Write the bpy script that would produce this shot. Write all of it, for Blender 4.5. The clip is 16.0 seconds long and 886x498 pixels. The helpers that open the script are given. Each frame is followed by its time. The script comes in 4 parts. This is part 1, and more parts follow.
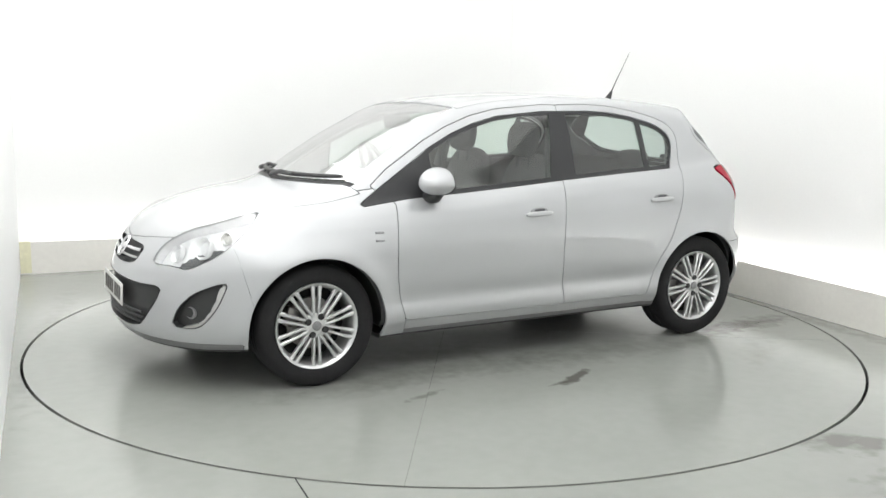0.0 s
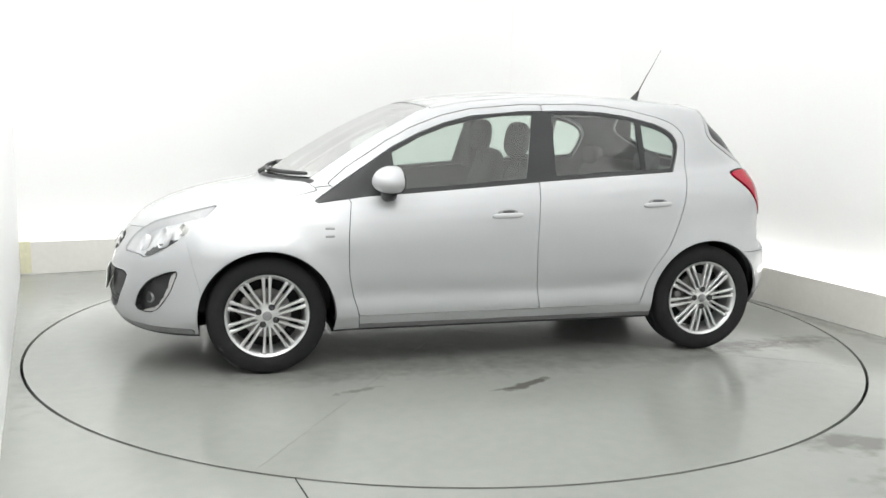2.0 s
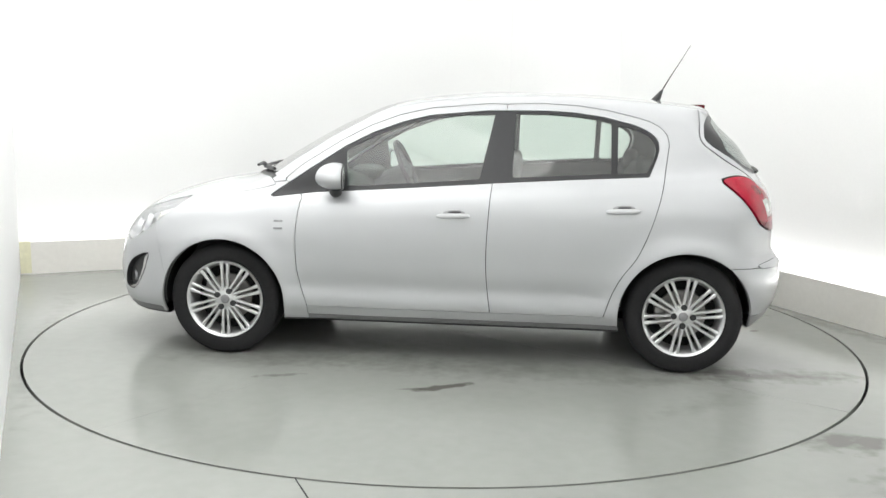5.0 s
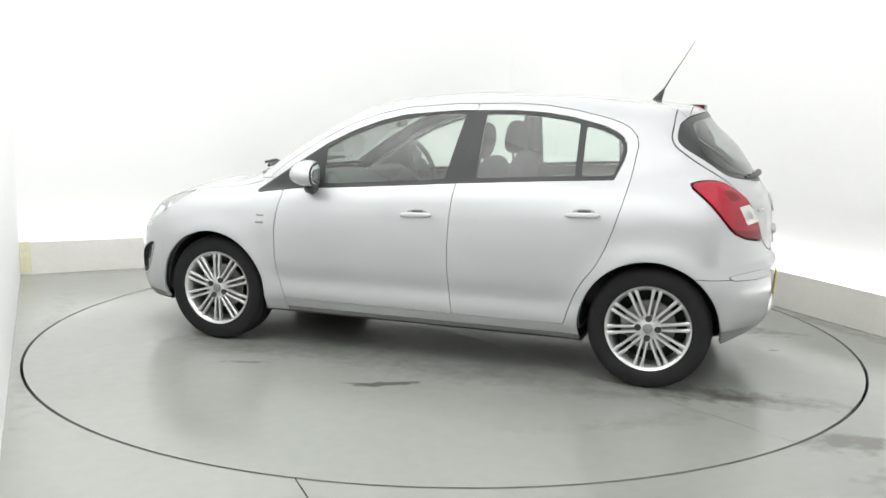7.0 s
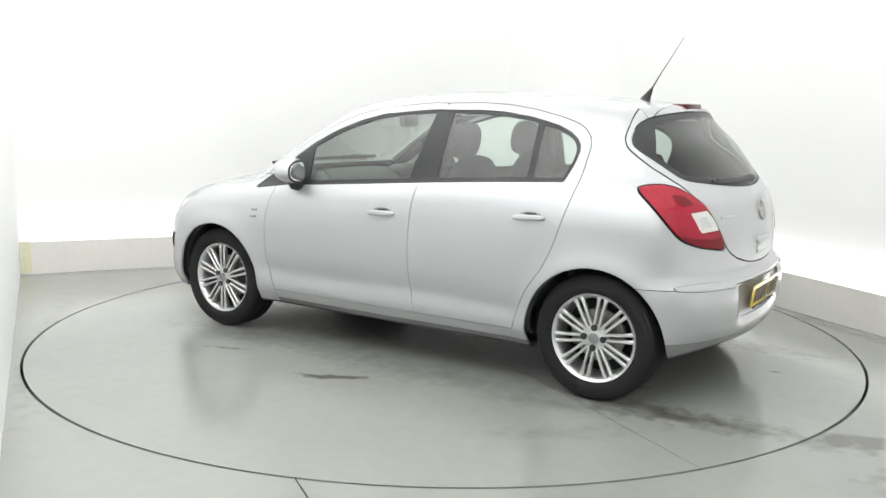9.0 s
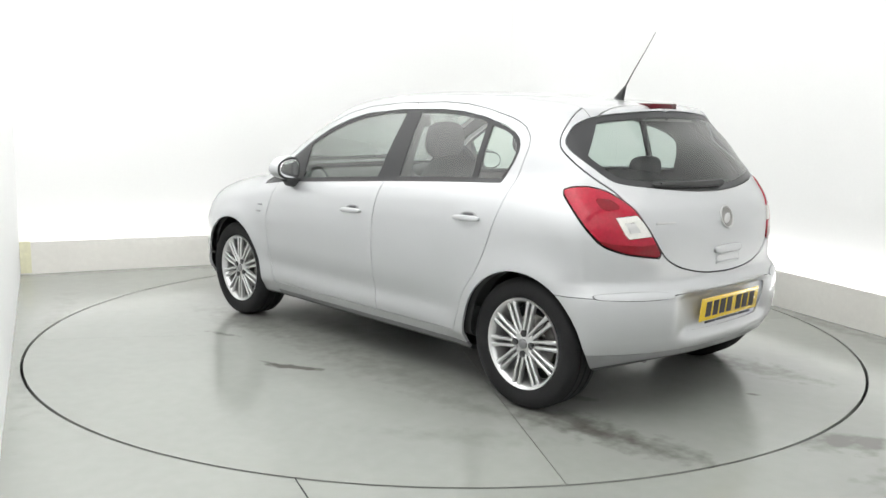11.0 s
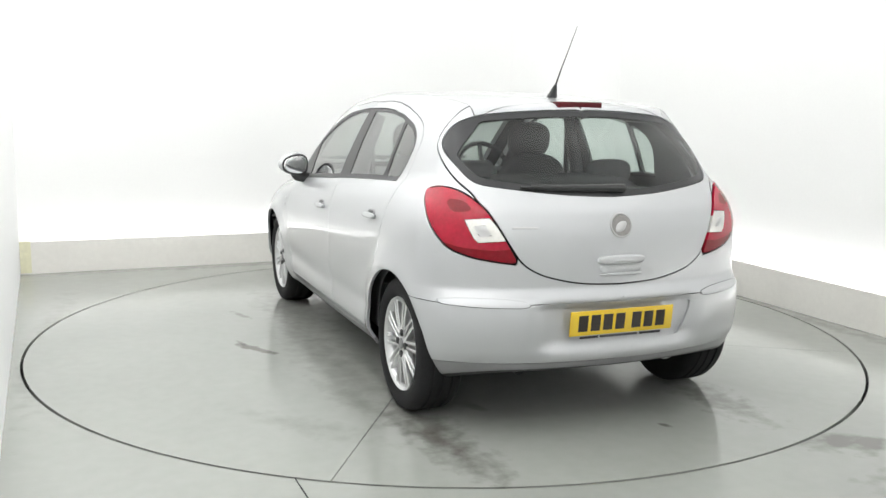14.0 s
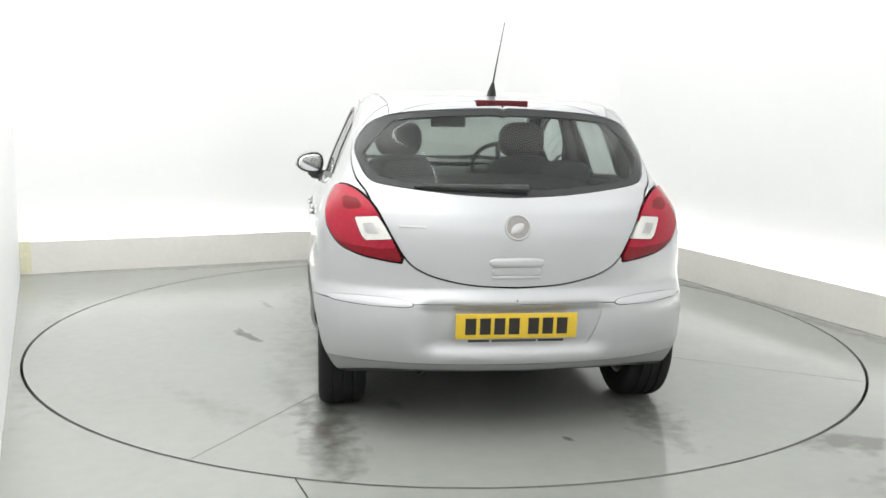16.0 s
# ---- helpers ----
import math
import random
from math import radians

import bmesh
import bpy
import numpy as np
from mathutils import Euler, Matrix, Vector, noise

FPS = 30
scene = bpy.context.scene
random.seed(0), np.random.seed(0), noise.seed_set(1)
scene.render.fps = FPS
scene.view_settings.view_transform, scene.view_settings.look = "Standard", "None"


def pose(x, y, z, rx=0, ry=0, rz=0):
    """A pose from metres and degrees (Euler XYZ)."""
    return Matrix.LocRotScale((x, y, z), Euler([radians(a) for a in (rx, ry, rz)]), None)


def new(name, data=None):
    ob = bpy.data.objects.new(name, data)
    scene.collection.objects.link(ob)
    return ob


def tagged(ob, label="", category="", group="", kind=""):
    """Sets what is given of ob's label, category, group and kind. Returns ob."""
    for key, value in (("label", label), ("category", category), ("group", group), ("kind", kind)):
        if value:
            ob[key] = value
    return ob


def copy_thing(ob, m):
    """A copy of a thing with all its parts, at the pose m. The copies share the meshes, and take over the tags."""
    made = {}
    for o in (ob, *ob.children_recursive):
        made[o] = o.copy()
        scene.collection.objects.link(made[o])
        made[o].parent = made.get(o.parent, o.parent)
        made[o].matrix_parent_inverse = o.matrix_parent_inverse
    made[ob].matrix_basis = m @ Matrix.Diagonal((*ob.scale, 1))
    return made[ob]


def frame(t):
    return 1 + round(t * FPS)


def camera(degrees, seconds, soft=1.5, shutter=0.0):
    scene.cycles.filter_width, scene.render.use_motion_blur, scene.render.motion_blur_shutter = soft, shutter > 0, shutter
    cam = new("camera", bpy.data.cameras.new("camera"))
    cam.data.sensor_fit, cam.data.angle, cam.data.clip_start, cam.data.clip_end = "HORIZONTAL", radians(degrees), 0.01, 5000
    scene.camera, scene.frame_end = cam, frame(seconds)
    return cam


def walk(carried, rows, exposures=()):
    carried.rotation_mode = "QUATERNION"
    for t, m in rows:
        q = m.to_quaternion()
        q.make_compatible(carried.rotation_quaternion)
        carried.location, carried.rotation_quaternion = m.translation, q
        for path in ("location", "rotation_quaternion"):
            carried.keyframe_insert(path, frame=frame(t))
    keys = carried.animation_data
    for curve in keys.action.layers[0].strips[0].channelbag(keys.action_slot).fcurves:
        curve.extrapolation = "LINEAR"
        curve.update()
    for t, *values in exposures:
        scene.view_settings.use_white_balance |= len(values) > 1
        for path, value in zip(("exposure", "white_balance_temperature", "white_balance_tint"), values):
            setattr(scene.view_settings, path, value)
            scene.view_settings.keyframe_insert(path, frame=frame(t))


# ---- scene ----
# The camera stands still on a stand beside the turntable.
cam = camera(51.68, 16.0, soft=1.5)
EYE = pose(0, -5.662, 1.413, 90 - 9.084, 0, 0.189) @ pose(0, 0, 0, 0, 0, 1.005)
walk(cam, [(0.0, EYE), (16.0, EYE)])

# Headings of the turntable, in degrees, second by second.
TURNS = (209.23, 202.16, 195.17, 188.24, 181.36, 174.52, 167.71, 160.91, 154.11, 147.3, 140.47, 133.59, 126.67, 119.68,
         112.62, 105.47, 98.22)
CAR_X, CAR_Y = -0.0946, -0.0253
TABLE_R = 2.438

# ---- light ----
world = bpy.data.worlds.new("world")
scene.world = world
world.use_nodes = True
world.node_tree.nodes["Background"].inputs[0].default_value = (0.9, 0.95, 1.0, 1)
world.node_tree.nodes["Background"].inputs[1].default_value = 0.3
scene.view_settings.exposure = 0.0

ROOM_TURN = 23.8
ROOM = pose(0, 0, 0, 0, 0, ROOM_TURN)
U0, U1, V0, V1, CEIL = -2.5, 2.52, -6.6, 2.716, 3.7


def area_lamp(name, u, v, z, su, sv, power, rx=0, ry=0):
    data = bpy.data.lights.new(name, "AREA")
    data.shape, data.size, data.size_y, data.energy, data.color = "RECTANGLE", su, sv, power, (1.0, 0.995, 0.985)
    ob = new(name, data)
    ob.matrix_world = ROOM @ pose(u, v, z, rx, ry)
    return ob


# a soft panel over the turntable, rows of tubes along the top of the walls, and strips that lie in the
# troughs behind the low plinths and wash the foot of the walls
area_lamp("ceiling_lamp", 0, -1.1, CEIL - 0.06, 4.8, 7.4, 113)
area_lamp("wall_lamp_row", 0, V1 - 0.75, CEIL - 0.25, 4.4, 0.4, 4, 62, 0)
area_lamp("wall_lamp_row", U1 - 0.75, -1.6, CEIL - 0.25, 0.4, 7.6, 8, 0, -62)
area_lamp("wall_lamp_row", U0 + 1.1, -1.6, CEIL - 0.25, 0.6, 7.6, 134, 0, 72)
area_lamp("wall_lamp_row", 0, V0 + 0.75, CEIL - 0.25, 4.4, 0.4, 30, -68, 0)
area_lamp("trough_strip", 0, V1 + 0.085, 0.19, 4.8, 0.06, 9, 180 - 25, 0)
area_lamp("trough_strip", U1 + 0.085, -1.9, 0.19, 0.06, 8.8, 25, 0, 180 + 25)


# ---- materials ----
def mat(name, colour, rough=0.5, metal=0.0, coat=0.0, grain=0.0, grain_scale=40.0, tint=0.0, tint_scale=3.0, bump=0.0, **more):
    m = bpy.data.materials.new(name)
    m.use_nodes = True
    nt = m.node_tree
    b = nt.nodes["Principled BSDF"]
    b.inputs["Base Color"].default_value = (*colour, 1)
    b.inputs["Roughness"].default_value = rough
    b.inputs["Metallic"].default_value = metal
    b.inputs["Coat Weight"].default_value = coat
    b.inputs["Coat Roughness"].default_value = 0.08
    for key, value in more.items():
        b.inputs[key.replace("_", " ")].default_value = value
    co = nt.nodes.new("ShaderNodeTexCoord")
    if grain or tint:
        fine, wide = nt.nodes.new("ShaderNodeTexNoise"), nt.nodes.new("ShaderNodeTexNoise")
        fine.inputs["Scale"].default_value, wide.inputs["Scale"].default_value = grain_scale, tint_scale
        fine.inputs["Detail"].default_value, wide.inputs["Detail"].default_value = 6, 4
        nt.links.new(co.outputs["Object"], fine.inputs["Vector"])
        nt.links.new(co.outputs["Object"], wide.inputs["Vector"])
        ma = nt.nodes.new("ShaderNodeMath")
        ma.operation = "MULTIPLY_ADD"
        ma.inputs[1].default_value, ma.inputs[2].default_value = grain, 1 - grain / 2
        nt.links.new(fine.outputs["Fac"], ma.inputs[0])
        mb = nt.nodes.new("ShaderNodeMath")
        mb.operation = "MULTIPLY_ADD"
        mb.inputs[1].default_value, mb.inputs[2].default_value = tint, 1 - tint / 2
        nt.links.new(wide.outputs["Fac"], mb.inputs[0])
        both = nt.nodes.new("ShaderNodeMath")
        both.operation = "MULTIPLY"
        nt.links.new(ma.outputs[0], both.inputs[0])
        nt.links.new(mb.outputs[0], both.inputs[1])
        mix = nt.nodes.new("ShaderNodeMix")
        mix.data_type = "RGBA"
        mix.blend_type = "MULTIPLY"
        mix.inputs[0].default_value = 1
        mix.inputs[6].default_value = (*colour, 1)
        nt.links.new(both.outputs[0], mix.inputs[7])
        nt.links.new(mix.outputs[2], b.inputs["Base Color"])
        if bump:
            bp = nt.nodes.new("ShaderNodeBump")
            bp.inputs["Strength"].default_value, bp.inputs["Distance"].default_value = bump, 0.002
            nt.links.new(fine.outputs["Fac"], bp.inputs["Height"])
            nt.links.new(bp.outputs[0], b.inputs["Normal"])
    return m


def glass(name, colour, gloss=1.0, steepness=4.0):
    """Thin sheet of tinted glass: clear through, mirror-like by its angle."""
    m = bpy.data.materials.new(name)
    m.use_nodes = True
    nt = m.node_tree
    nt.nodes.remove(nt.nodes["Principled BSDF"])
    t, g, f, x = (nt.nodes.new("ShaderNode" + k) for k in ("BsdfTransparent", "BsdfGlossy", "LayerWeight", "MixShader"))
    t.inputs[0].default_value = (*colour, 1)
    g.inputs["Roughness"].default_value = 0.05
    f.inputs[0].default_value = 0.5
    steep = nt.nodes.new("ShaderNodeMath")
    steep.operation = "POWER"
    steep.inputs[1].default_value = steepness
    nt.links.new(f.outputs["Facing"], steep.inputs[0])
    mul = nt.nodes.new("ShaderNodeMath")
    mul.operation = "MULTIPLY_ADD"
    mul.inputs[1].default_value, mul.inputs[2].default_value = 0.85, 0.055 * gloss
    mul.use_clamp = True
    nt.links.new(steep.outputs[0], mul.inputs[0])
    nt.links.new(mul.outputs[0], x.inputs[0])
    nt.links.new(t.outputs[0], x.inputs[1])
    nt.links.new(g.outputs[0], x.inputs[2])
    nt.links.new(x.outputs[0], nt.nodes["Material Output"].inputs[0])
    return m


PAINT = mat("silver_paint", (0.492, 0.503, 0.516), 0.40, 0.42, 1.0, grain=0.10, grain_scale=900, tint=0.05, tint_scale=2.5, Coat_Roughness=0.03)
BLACK = mat("black_plastic", (0.03, 0.031, 0.032), 0.45, grain=0.3, grain_scale=300)
GLOSS_BLACK = mat("gloss_black_trim", (0.028, 0.029, 0.031), 0.3, grain=0.2, Specular_IOR_Level=0.4)
GREY_TRIM = mat("dark_grey_plastic", (0.07, 0.072, 0.075), 0.5, grain=0.3, grain_scale=200)
RUBBER = mat("tyre_rubber", (0.019, 0.019, 0.020), 0.75, grain=0.4, grain_scale=90, tint=0.3, tint_scale=8, bump=0.3, Specular_IOR_Level=0.2)
ALLOY = mat("silver_alloy", (0.66, 0.665, 0.67), 0.28, 0.75, 0.4, grain=0.1, grain_scale=200)
CHROME = mat("chrome", (0.8, 0.8, 0.81), 0.08, 1.0, grain=0.04)
GREY_METAL = mat("pale_metal_trim", (0.5, 0.5, 0.5), 0.3, 0.6, grain=0.1)
LAMP_SILVER = mat("lamp_reflector", (0.84, 0.84, 0.85), 0.38, 0.35, grain=0.15, grain_scale=60)
CAP_GREY = mat("cap_grey", (0.30, 0.30, 0.31), 0.35, 0.7, grain=0.6, grain_scale=90)
LIP_GREY = mat("lower_edge_grey", (0.22, 0.222, 0.226), 0.4, 0.4, grain=0.15)
STEEL = mat("brake_steel", (0.30, 0.29, 0.28), 0.4, 0.8, grain=0.4, grain_scale=60)
WINDSCREEN = glass("windscreen_glass", (0.80, 0.875, 0.83), 4.0, 1.5)
GLASS = glass("side_glass", (0.80, 0.875, 0.83), 1.9, 3.0)
REAR_GLASS = glass("rear_glass", (0.72, 0.78, 0.76), 0.6, 3.2)
CLEAR = glass("clear_lens", (0.93, 0.94, 0.94))
RED = mat("red_lens", (0.38, 0.006, 0.028), 0.14, 0.0, 0.3, Specular_IOR_Level=0.3, grain=0.6, grain_scale=60, tint=0.4, tint_scale=9)
INNER_RED = mat("inner_red_lens", (0.20, 0.004, 0.012), 0.16, grain=0.5, grain_scale=70, Specular_IOR_Level=0.3)
DARK_RED = mat("dark_red_lens", (0.085, 0.004, 0.008), 0.2, grain=0.3, Specular_IOR_Level=0.3)
WHITE_LENS = mat("white_lens", (0.75, 0.74, 0.71), 0.12, 0.2, 0.6, grain=0.3, grain_scale=90)
# silver with shade mixed in, for the handle hollows and rear bumper's foot
SHADED_SILVER = mat("shaded_silver", (0.30, 0.303, 0.31), 0.4, 0.5, 0.4, grain=0.1)
MIRROR = mat("mirror_glass", (0.85, 0.86, 0.87), 0.03, 1.0)
LINER = mat("dark_cabin_trim", (0.10, 0.104, 0.106), 0.75, grain=0.3, grain_scale=150, tint=0.2)
HEADLINING = mat("pale_headlining", (0.58, 0.58, 0.56), 0.9, grain=0.1, grain_scale=200)
SEAT = mat("charcoal_seat_cloth", (0.075, 0.076, 0.079), 0.9, grain=0.5, grain_scale=350, tint=0.3, tint_scale=12, bump=0.4)
YELLOW = mat("yellow_plate", (0.80, 0.55, 0.03), 0.25, coat=1.0, grain=0.08, tint=0.1, tint_scale=12)
WHITE_PLATE = mat("white_plate", (0.75, 0.75, 0.73), 0.4, coat=0.3, grain=0.08, tint=0.1, tint_scale=12)
PLATE_BLACK = mat("plate_black", (0.03, 0.025, 0.02), 0.5, grain=0.2)
WALL = mat("white_wall_paint", (0.86, 0.865, 0.86), 0.7, grain=0.04, grain_scale=60, tint=0.05, tint_scale=0.7)
KERB = mat("off_white_plinth_paint", (0.80, 0.785, 0.745), 0.6, grain=0.10, grain_scale=30, tint=0.14, tint_scale=2.0)
DARK = mat("near_black", (0.012, 0.012, 0.012), 0.9, grain=0.2)


def blot(nt, co, x, y, turn, sx, sy, soft, seed):
    """A ragged patch, 1 inside and 0 outside, of half sizes sx and sy about (x, y)."""
    mp = nt.nodes.new("ShaderNodeMapping")
    mp.vector_type = "TEXTURE"
    mp.inputs["Location"].default_value = (x, y, 0)
    mp.inputs["Rotation"].default_value = (0, 0, radians(turn))
    mp.inputs["Scale"].default_value = (sx, sy, 1)
    nt.links.new(co, mp.inputs["Vector"])
    ln = nt.nodes.new("ShaderNodeVectorMath")
    ln.operation = "LENGTH"
    nt.links.new(mp.outputs[0], ln.inputs[0])
    nz = nt.nodes.new("ShaderNodeTexNoise")
    nz.inputs["Scale"].default_value, nz.inputs["Detail"].default_value = 9 + seed, 6
    nt.links.new(co, nz.inputs["Vector"])
    ad = nt.nodes.new("ShaderNodeMath")
    ad.operation = "MULTIPLY_ADD"
    ad.inputs[1].default_value = 2.3
    nt.links.new(nz.outputs["Fac"], ad.inputs[0])
    nt.links.new(ln.outputs["Value"], ad.inputs[2])
    mr = nt.nodes.new("ShaderNodeMapRange")
    mr.inputs["From Min"].default_value, mr.inputs["From Max"].default_value = 2.1, 2.1 - soft
    nt.links.new(ad.outputs[0], mr.inputs["Value"])
    return mr.outputs[0]


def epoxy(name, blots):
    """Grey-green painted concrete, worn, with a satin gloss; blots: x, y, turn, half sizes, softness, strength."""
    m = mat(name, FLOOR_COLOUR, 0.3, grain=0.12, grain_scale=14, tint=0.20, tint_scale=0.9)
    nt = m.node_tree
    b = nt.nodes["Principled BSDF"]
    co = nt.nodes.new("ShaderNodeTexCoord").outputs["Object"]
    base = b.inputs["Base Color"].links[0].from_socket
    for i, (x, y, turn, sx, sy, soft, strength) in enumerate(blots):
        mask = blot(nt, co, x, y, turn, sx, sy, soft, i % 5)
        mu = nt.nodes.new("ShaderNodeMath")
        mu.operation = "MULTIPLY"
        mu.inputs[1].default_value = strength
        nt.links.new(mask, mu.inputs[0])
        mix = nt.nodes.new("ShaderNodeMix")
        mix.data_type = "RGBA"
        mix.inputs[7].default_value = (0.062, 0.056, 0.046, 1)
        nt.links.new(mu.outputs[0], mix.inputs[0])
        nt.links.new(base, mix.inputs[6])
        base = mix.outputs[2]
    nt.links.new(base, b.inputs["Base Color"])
    nz = nt.nodes.new("ShaderNodeTexNoise")
    nz.inputs["Scale"].default_value, nz.inputs["Detail"].default_value = 3.0, 7
    nt.links.new(co, nz.inputs["Vector"])
    mr = nt.nodes.new("ShaderNodeMapRange")
    mr.inputs["To Min"].default_value, mr.inputs["To Max"].default_value = 0.08, 0.26
    nt.links.new(nz.outputs["Fac"], mr.inputs["Value"])
    nt.links.new(mr.outputs[0], b.inputs["Roughness"])
    return m


FLOOR_COLOUR = (0.30, 0.311, 0.291)
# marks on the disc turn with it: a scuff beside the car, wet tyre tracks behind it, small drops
# soft bands along the sills: brown dirt and the car's shade in one tint
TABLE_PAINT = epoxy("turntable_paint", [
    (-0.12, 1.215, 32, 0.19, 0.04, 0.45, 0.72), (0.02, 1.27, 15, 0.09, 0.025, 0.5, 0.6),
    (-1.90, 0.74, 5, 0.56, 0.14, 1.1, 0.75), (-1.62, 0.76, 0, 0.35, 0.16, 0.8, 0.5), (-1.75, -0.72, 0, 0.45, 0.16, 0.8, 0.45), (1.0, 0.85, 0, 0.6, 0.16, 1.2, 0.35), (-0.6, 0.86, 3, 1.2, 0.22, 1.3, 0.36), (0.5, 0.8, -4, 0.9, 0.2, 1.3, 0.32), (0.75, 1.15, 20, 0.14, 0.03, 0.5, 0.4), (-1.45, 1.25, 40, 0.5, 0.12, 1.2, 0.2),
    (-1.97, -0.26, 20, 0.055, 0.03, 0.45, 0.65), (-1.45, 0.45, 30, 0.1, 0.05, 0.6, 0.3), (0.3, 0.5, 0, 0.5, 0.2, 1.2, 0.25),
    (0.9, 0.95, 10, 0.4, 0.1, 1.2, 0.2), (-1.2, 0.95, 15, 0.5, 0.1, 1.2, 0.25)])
# stains on the open floor, and long darker strips along the wall foot
FLOOR_PAINT = epoxy("floor_paint", [
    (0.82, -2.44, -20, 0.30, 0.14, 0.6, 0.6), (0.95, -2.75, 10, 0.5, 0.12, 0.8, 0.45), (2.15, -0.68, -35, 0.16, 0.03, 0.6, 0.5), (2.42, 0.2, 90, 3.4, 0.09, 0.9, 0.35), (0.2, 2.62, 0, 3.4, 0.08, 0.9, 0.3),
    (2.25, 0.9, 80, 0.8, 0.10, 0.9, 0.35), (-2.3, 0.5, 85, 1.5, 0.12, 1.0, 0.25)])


# ---- mesh helpers ----
def link(name, bm, material, parent=None, label="", smooth=True):
    me = bpy.data.meshes.new(name)
    bm.normal_update()
    bm.to_mesh(me)
    bm.free()
    me.materials.append(material)
    if smooth:
        me.polygons.foreach_set("use_smooth", [True] * len(me.polygons))
        me.set_sharp_from_angle(angle=radians(38))
    ob = new(name, me)
    if parent is not None:
        ob.parent = parent
    if label:
        ob["label"] = label
    return ob


def part(name, bm, material, parent, label=""):
    return link(name, bm, material, parent, label)


def box_bm(x0, x1, y0, y1, z0, z1, bevel=0.0, bm=None, m=None, seg=2):
    out = bm or bmesh.new()
    vs = bmesh.ops.create_cube(out, size=1)["verts"]
    mm = Matrix.Translation(((x0 + x1) / 2, (y0 + y1) / 2, (z0 + z1) / 2)) @ Matrix.Diagonal((x1 - x0, y1 - y0, z1 - z0, 1))
    bmesh.ops.transform(out, matrix=(m or Matrix()) @ mm, verts=vs)
    if bevel:
        es = list({e for v in vs for e in v.link_edges})
        bmesh.ops.bevel(out, geom=es, offset=bevel, segments=seg, affect="EDGES", profile=0.5)
    return out


def lathe_bm(profile, steps=64, axis="Y", closed=False):
    """Turns the profile of (radius, along) about the axis."""
    bm = bmesh.new()
    rings = []
    for i in range(steps):
        a = 2 * math.pi * i / steps
        c, s = math.cos(a), math.sin(a)
        rings.append([bm.verts.new((r * c, t, r * s) if axis == "Y" else (r * c, r * s, t)) for r, t in profile])
    n = len(profile)
    for i in range(steps):
        a, b = rings[i], rings[(i + 1) % steps]
        for j in range(n if closed else n - 1):
            k = (j + 1) % n
            bm.faces.new((a[j], a[k], b[k], b[j]))
    bmesh.ops.remove_doubles(bm, verts=bm.verts, dist=1e-5)
    bmesh.ops.recalc_face_normals(bm, faces=bm.faces)
    return bm


def tube_bm(points, radius, sides=8, bm=None):
    """A rod along the points; radius: one, or one for each point."""
    out = bm or bmesh.new()
    pts = [Vector(p) for p in points]
    rad = radius if isinstance(radius, (list, tuple)) else [radius] * len(pts)
    rings = []
    for i, p in enumerate(pts):
        d = (pts[min(i + 1, len(pts) - 1)] - pts[max(i - 1, 0)]).normalized()
        a = d.orthogonal().normalized() if i == 0 else (rings[-1][1] - d * d.dot(rings[-1][1])).normalized()
        b = d.cross(a)
        rings.append(([out.verts.new(p + rad[i] * (math.cos(t) * a + math.sin(t) * b)) for t in np.linspace(0, 2 * math.pi, sides, endpoint=False)], a))
    for (r0, _), (r1, _) in zip(rings, rings[1:]):
        for j in range(sides):
            out.faces.new((r0[j], r0[(j + 1) % sides], r1[(j + 1) % sides], r1[j]))
    out.faces.new(rings[0][0][::-1])
    out.faces.new(rings[-1][0])
    return out


def blob_bm(center, half, power=2.6, nu=28, nv=18, bm=None, m=None):
    """A cushion-like rounded body."""
    out = bm or bmesh.new()
    def sp(v):
        return math.copysign(abs(v) ** (2 / power), v)
    rows = []
    for i in range(nv + 1):
        a = -math.pi / 2 + math.pi * i / nv
        row = []
        for j in range(nu):
            b = 2 * math.pi * j / nu
            p = Vector((half[0] * sp(math.cos(a)) * sp(math.cos(b)), half[1] * sp(math.cos(a)) * sp(math.sin(b)), half[2] * sp(math.sin(a)))) + Vector(center)
            row.append(out.verts.new((m or Matrix()) @ p))
        rows.append(row)
    for r0, r1 in zip(rows, rows[1:]):
        for j in range(nu):
            out.faces.new((r0[j], r0[(j + 1) % nu], r1[(j + 1) % nu], r1[j]))
    bmesh.ops.remove_doubles(out, verts=out.verts, dist=1e-5)
    return out


# ---- the room ----
def structure(name, bm, material, label, category):
    ob = link(name, bm, material, smooth=name == "wall_corner")
    ob.matrix_world = ROOM
    return tagged(ob, label, category, kind="structure")


def floor_bm(inner, u0, u1, v0, v1, z0, z1, steps=180):
    """A rectangular sheet with a round hole."""
    bm = bmesh.new()
    ring, low, edge = [], [], []
    turns = sorted([2 * math.pi * i / steps for i in range(steps)] + [math.atan2(v, u) % (2 * math.pi) for u in (u0, u1) for v in (v0, v1)])
    for a in turns:
        c, s = math.cos(a), math.sin(a)
        ring.append(bm.verts.new((inner * c, inner * s, z1)))
        low.append(bm.verts.new((inner * c, inner * s, z0)))
        k = min((u1 if c > 0 else u0) / c if abs(c) > 1e-9 else 1e9, (v1 if s > 0 else v0) / s if abs(s) > 1e-9 else 1e9)
        edge.append(bm.verts.new((c * k, s * k, z1)))
    for i in range(len(turns)):
        j = (i + 1) % len(turns)
        bm.faces.new((ring[i], edge[i], edge[j], ring[j]))
        bm.faces.new((low[i], ring[i], ring[j], low[j]))
    return bm


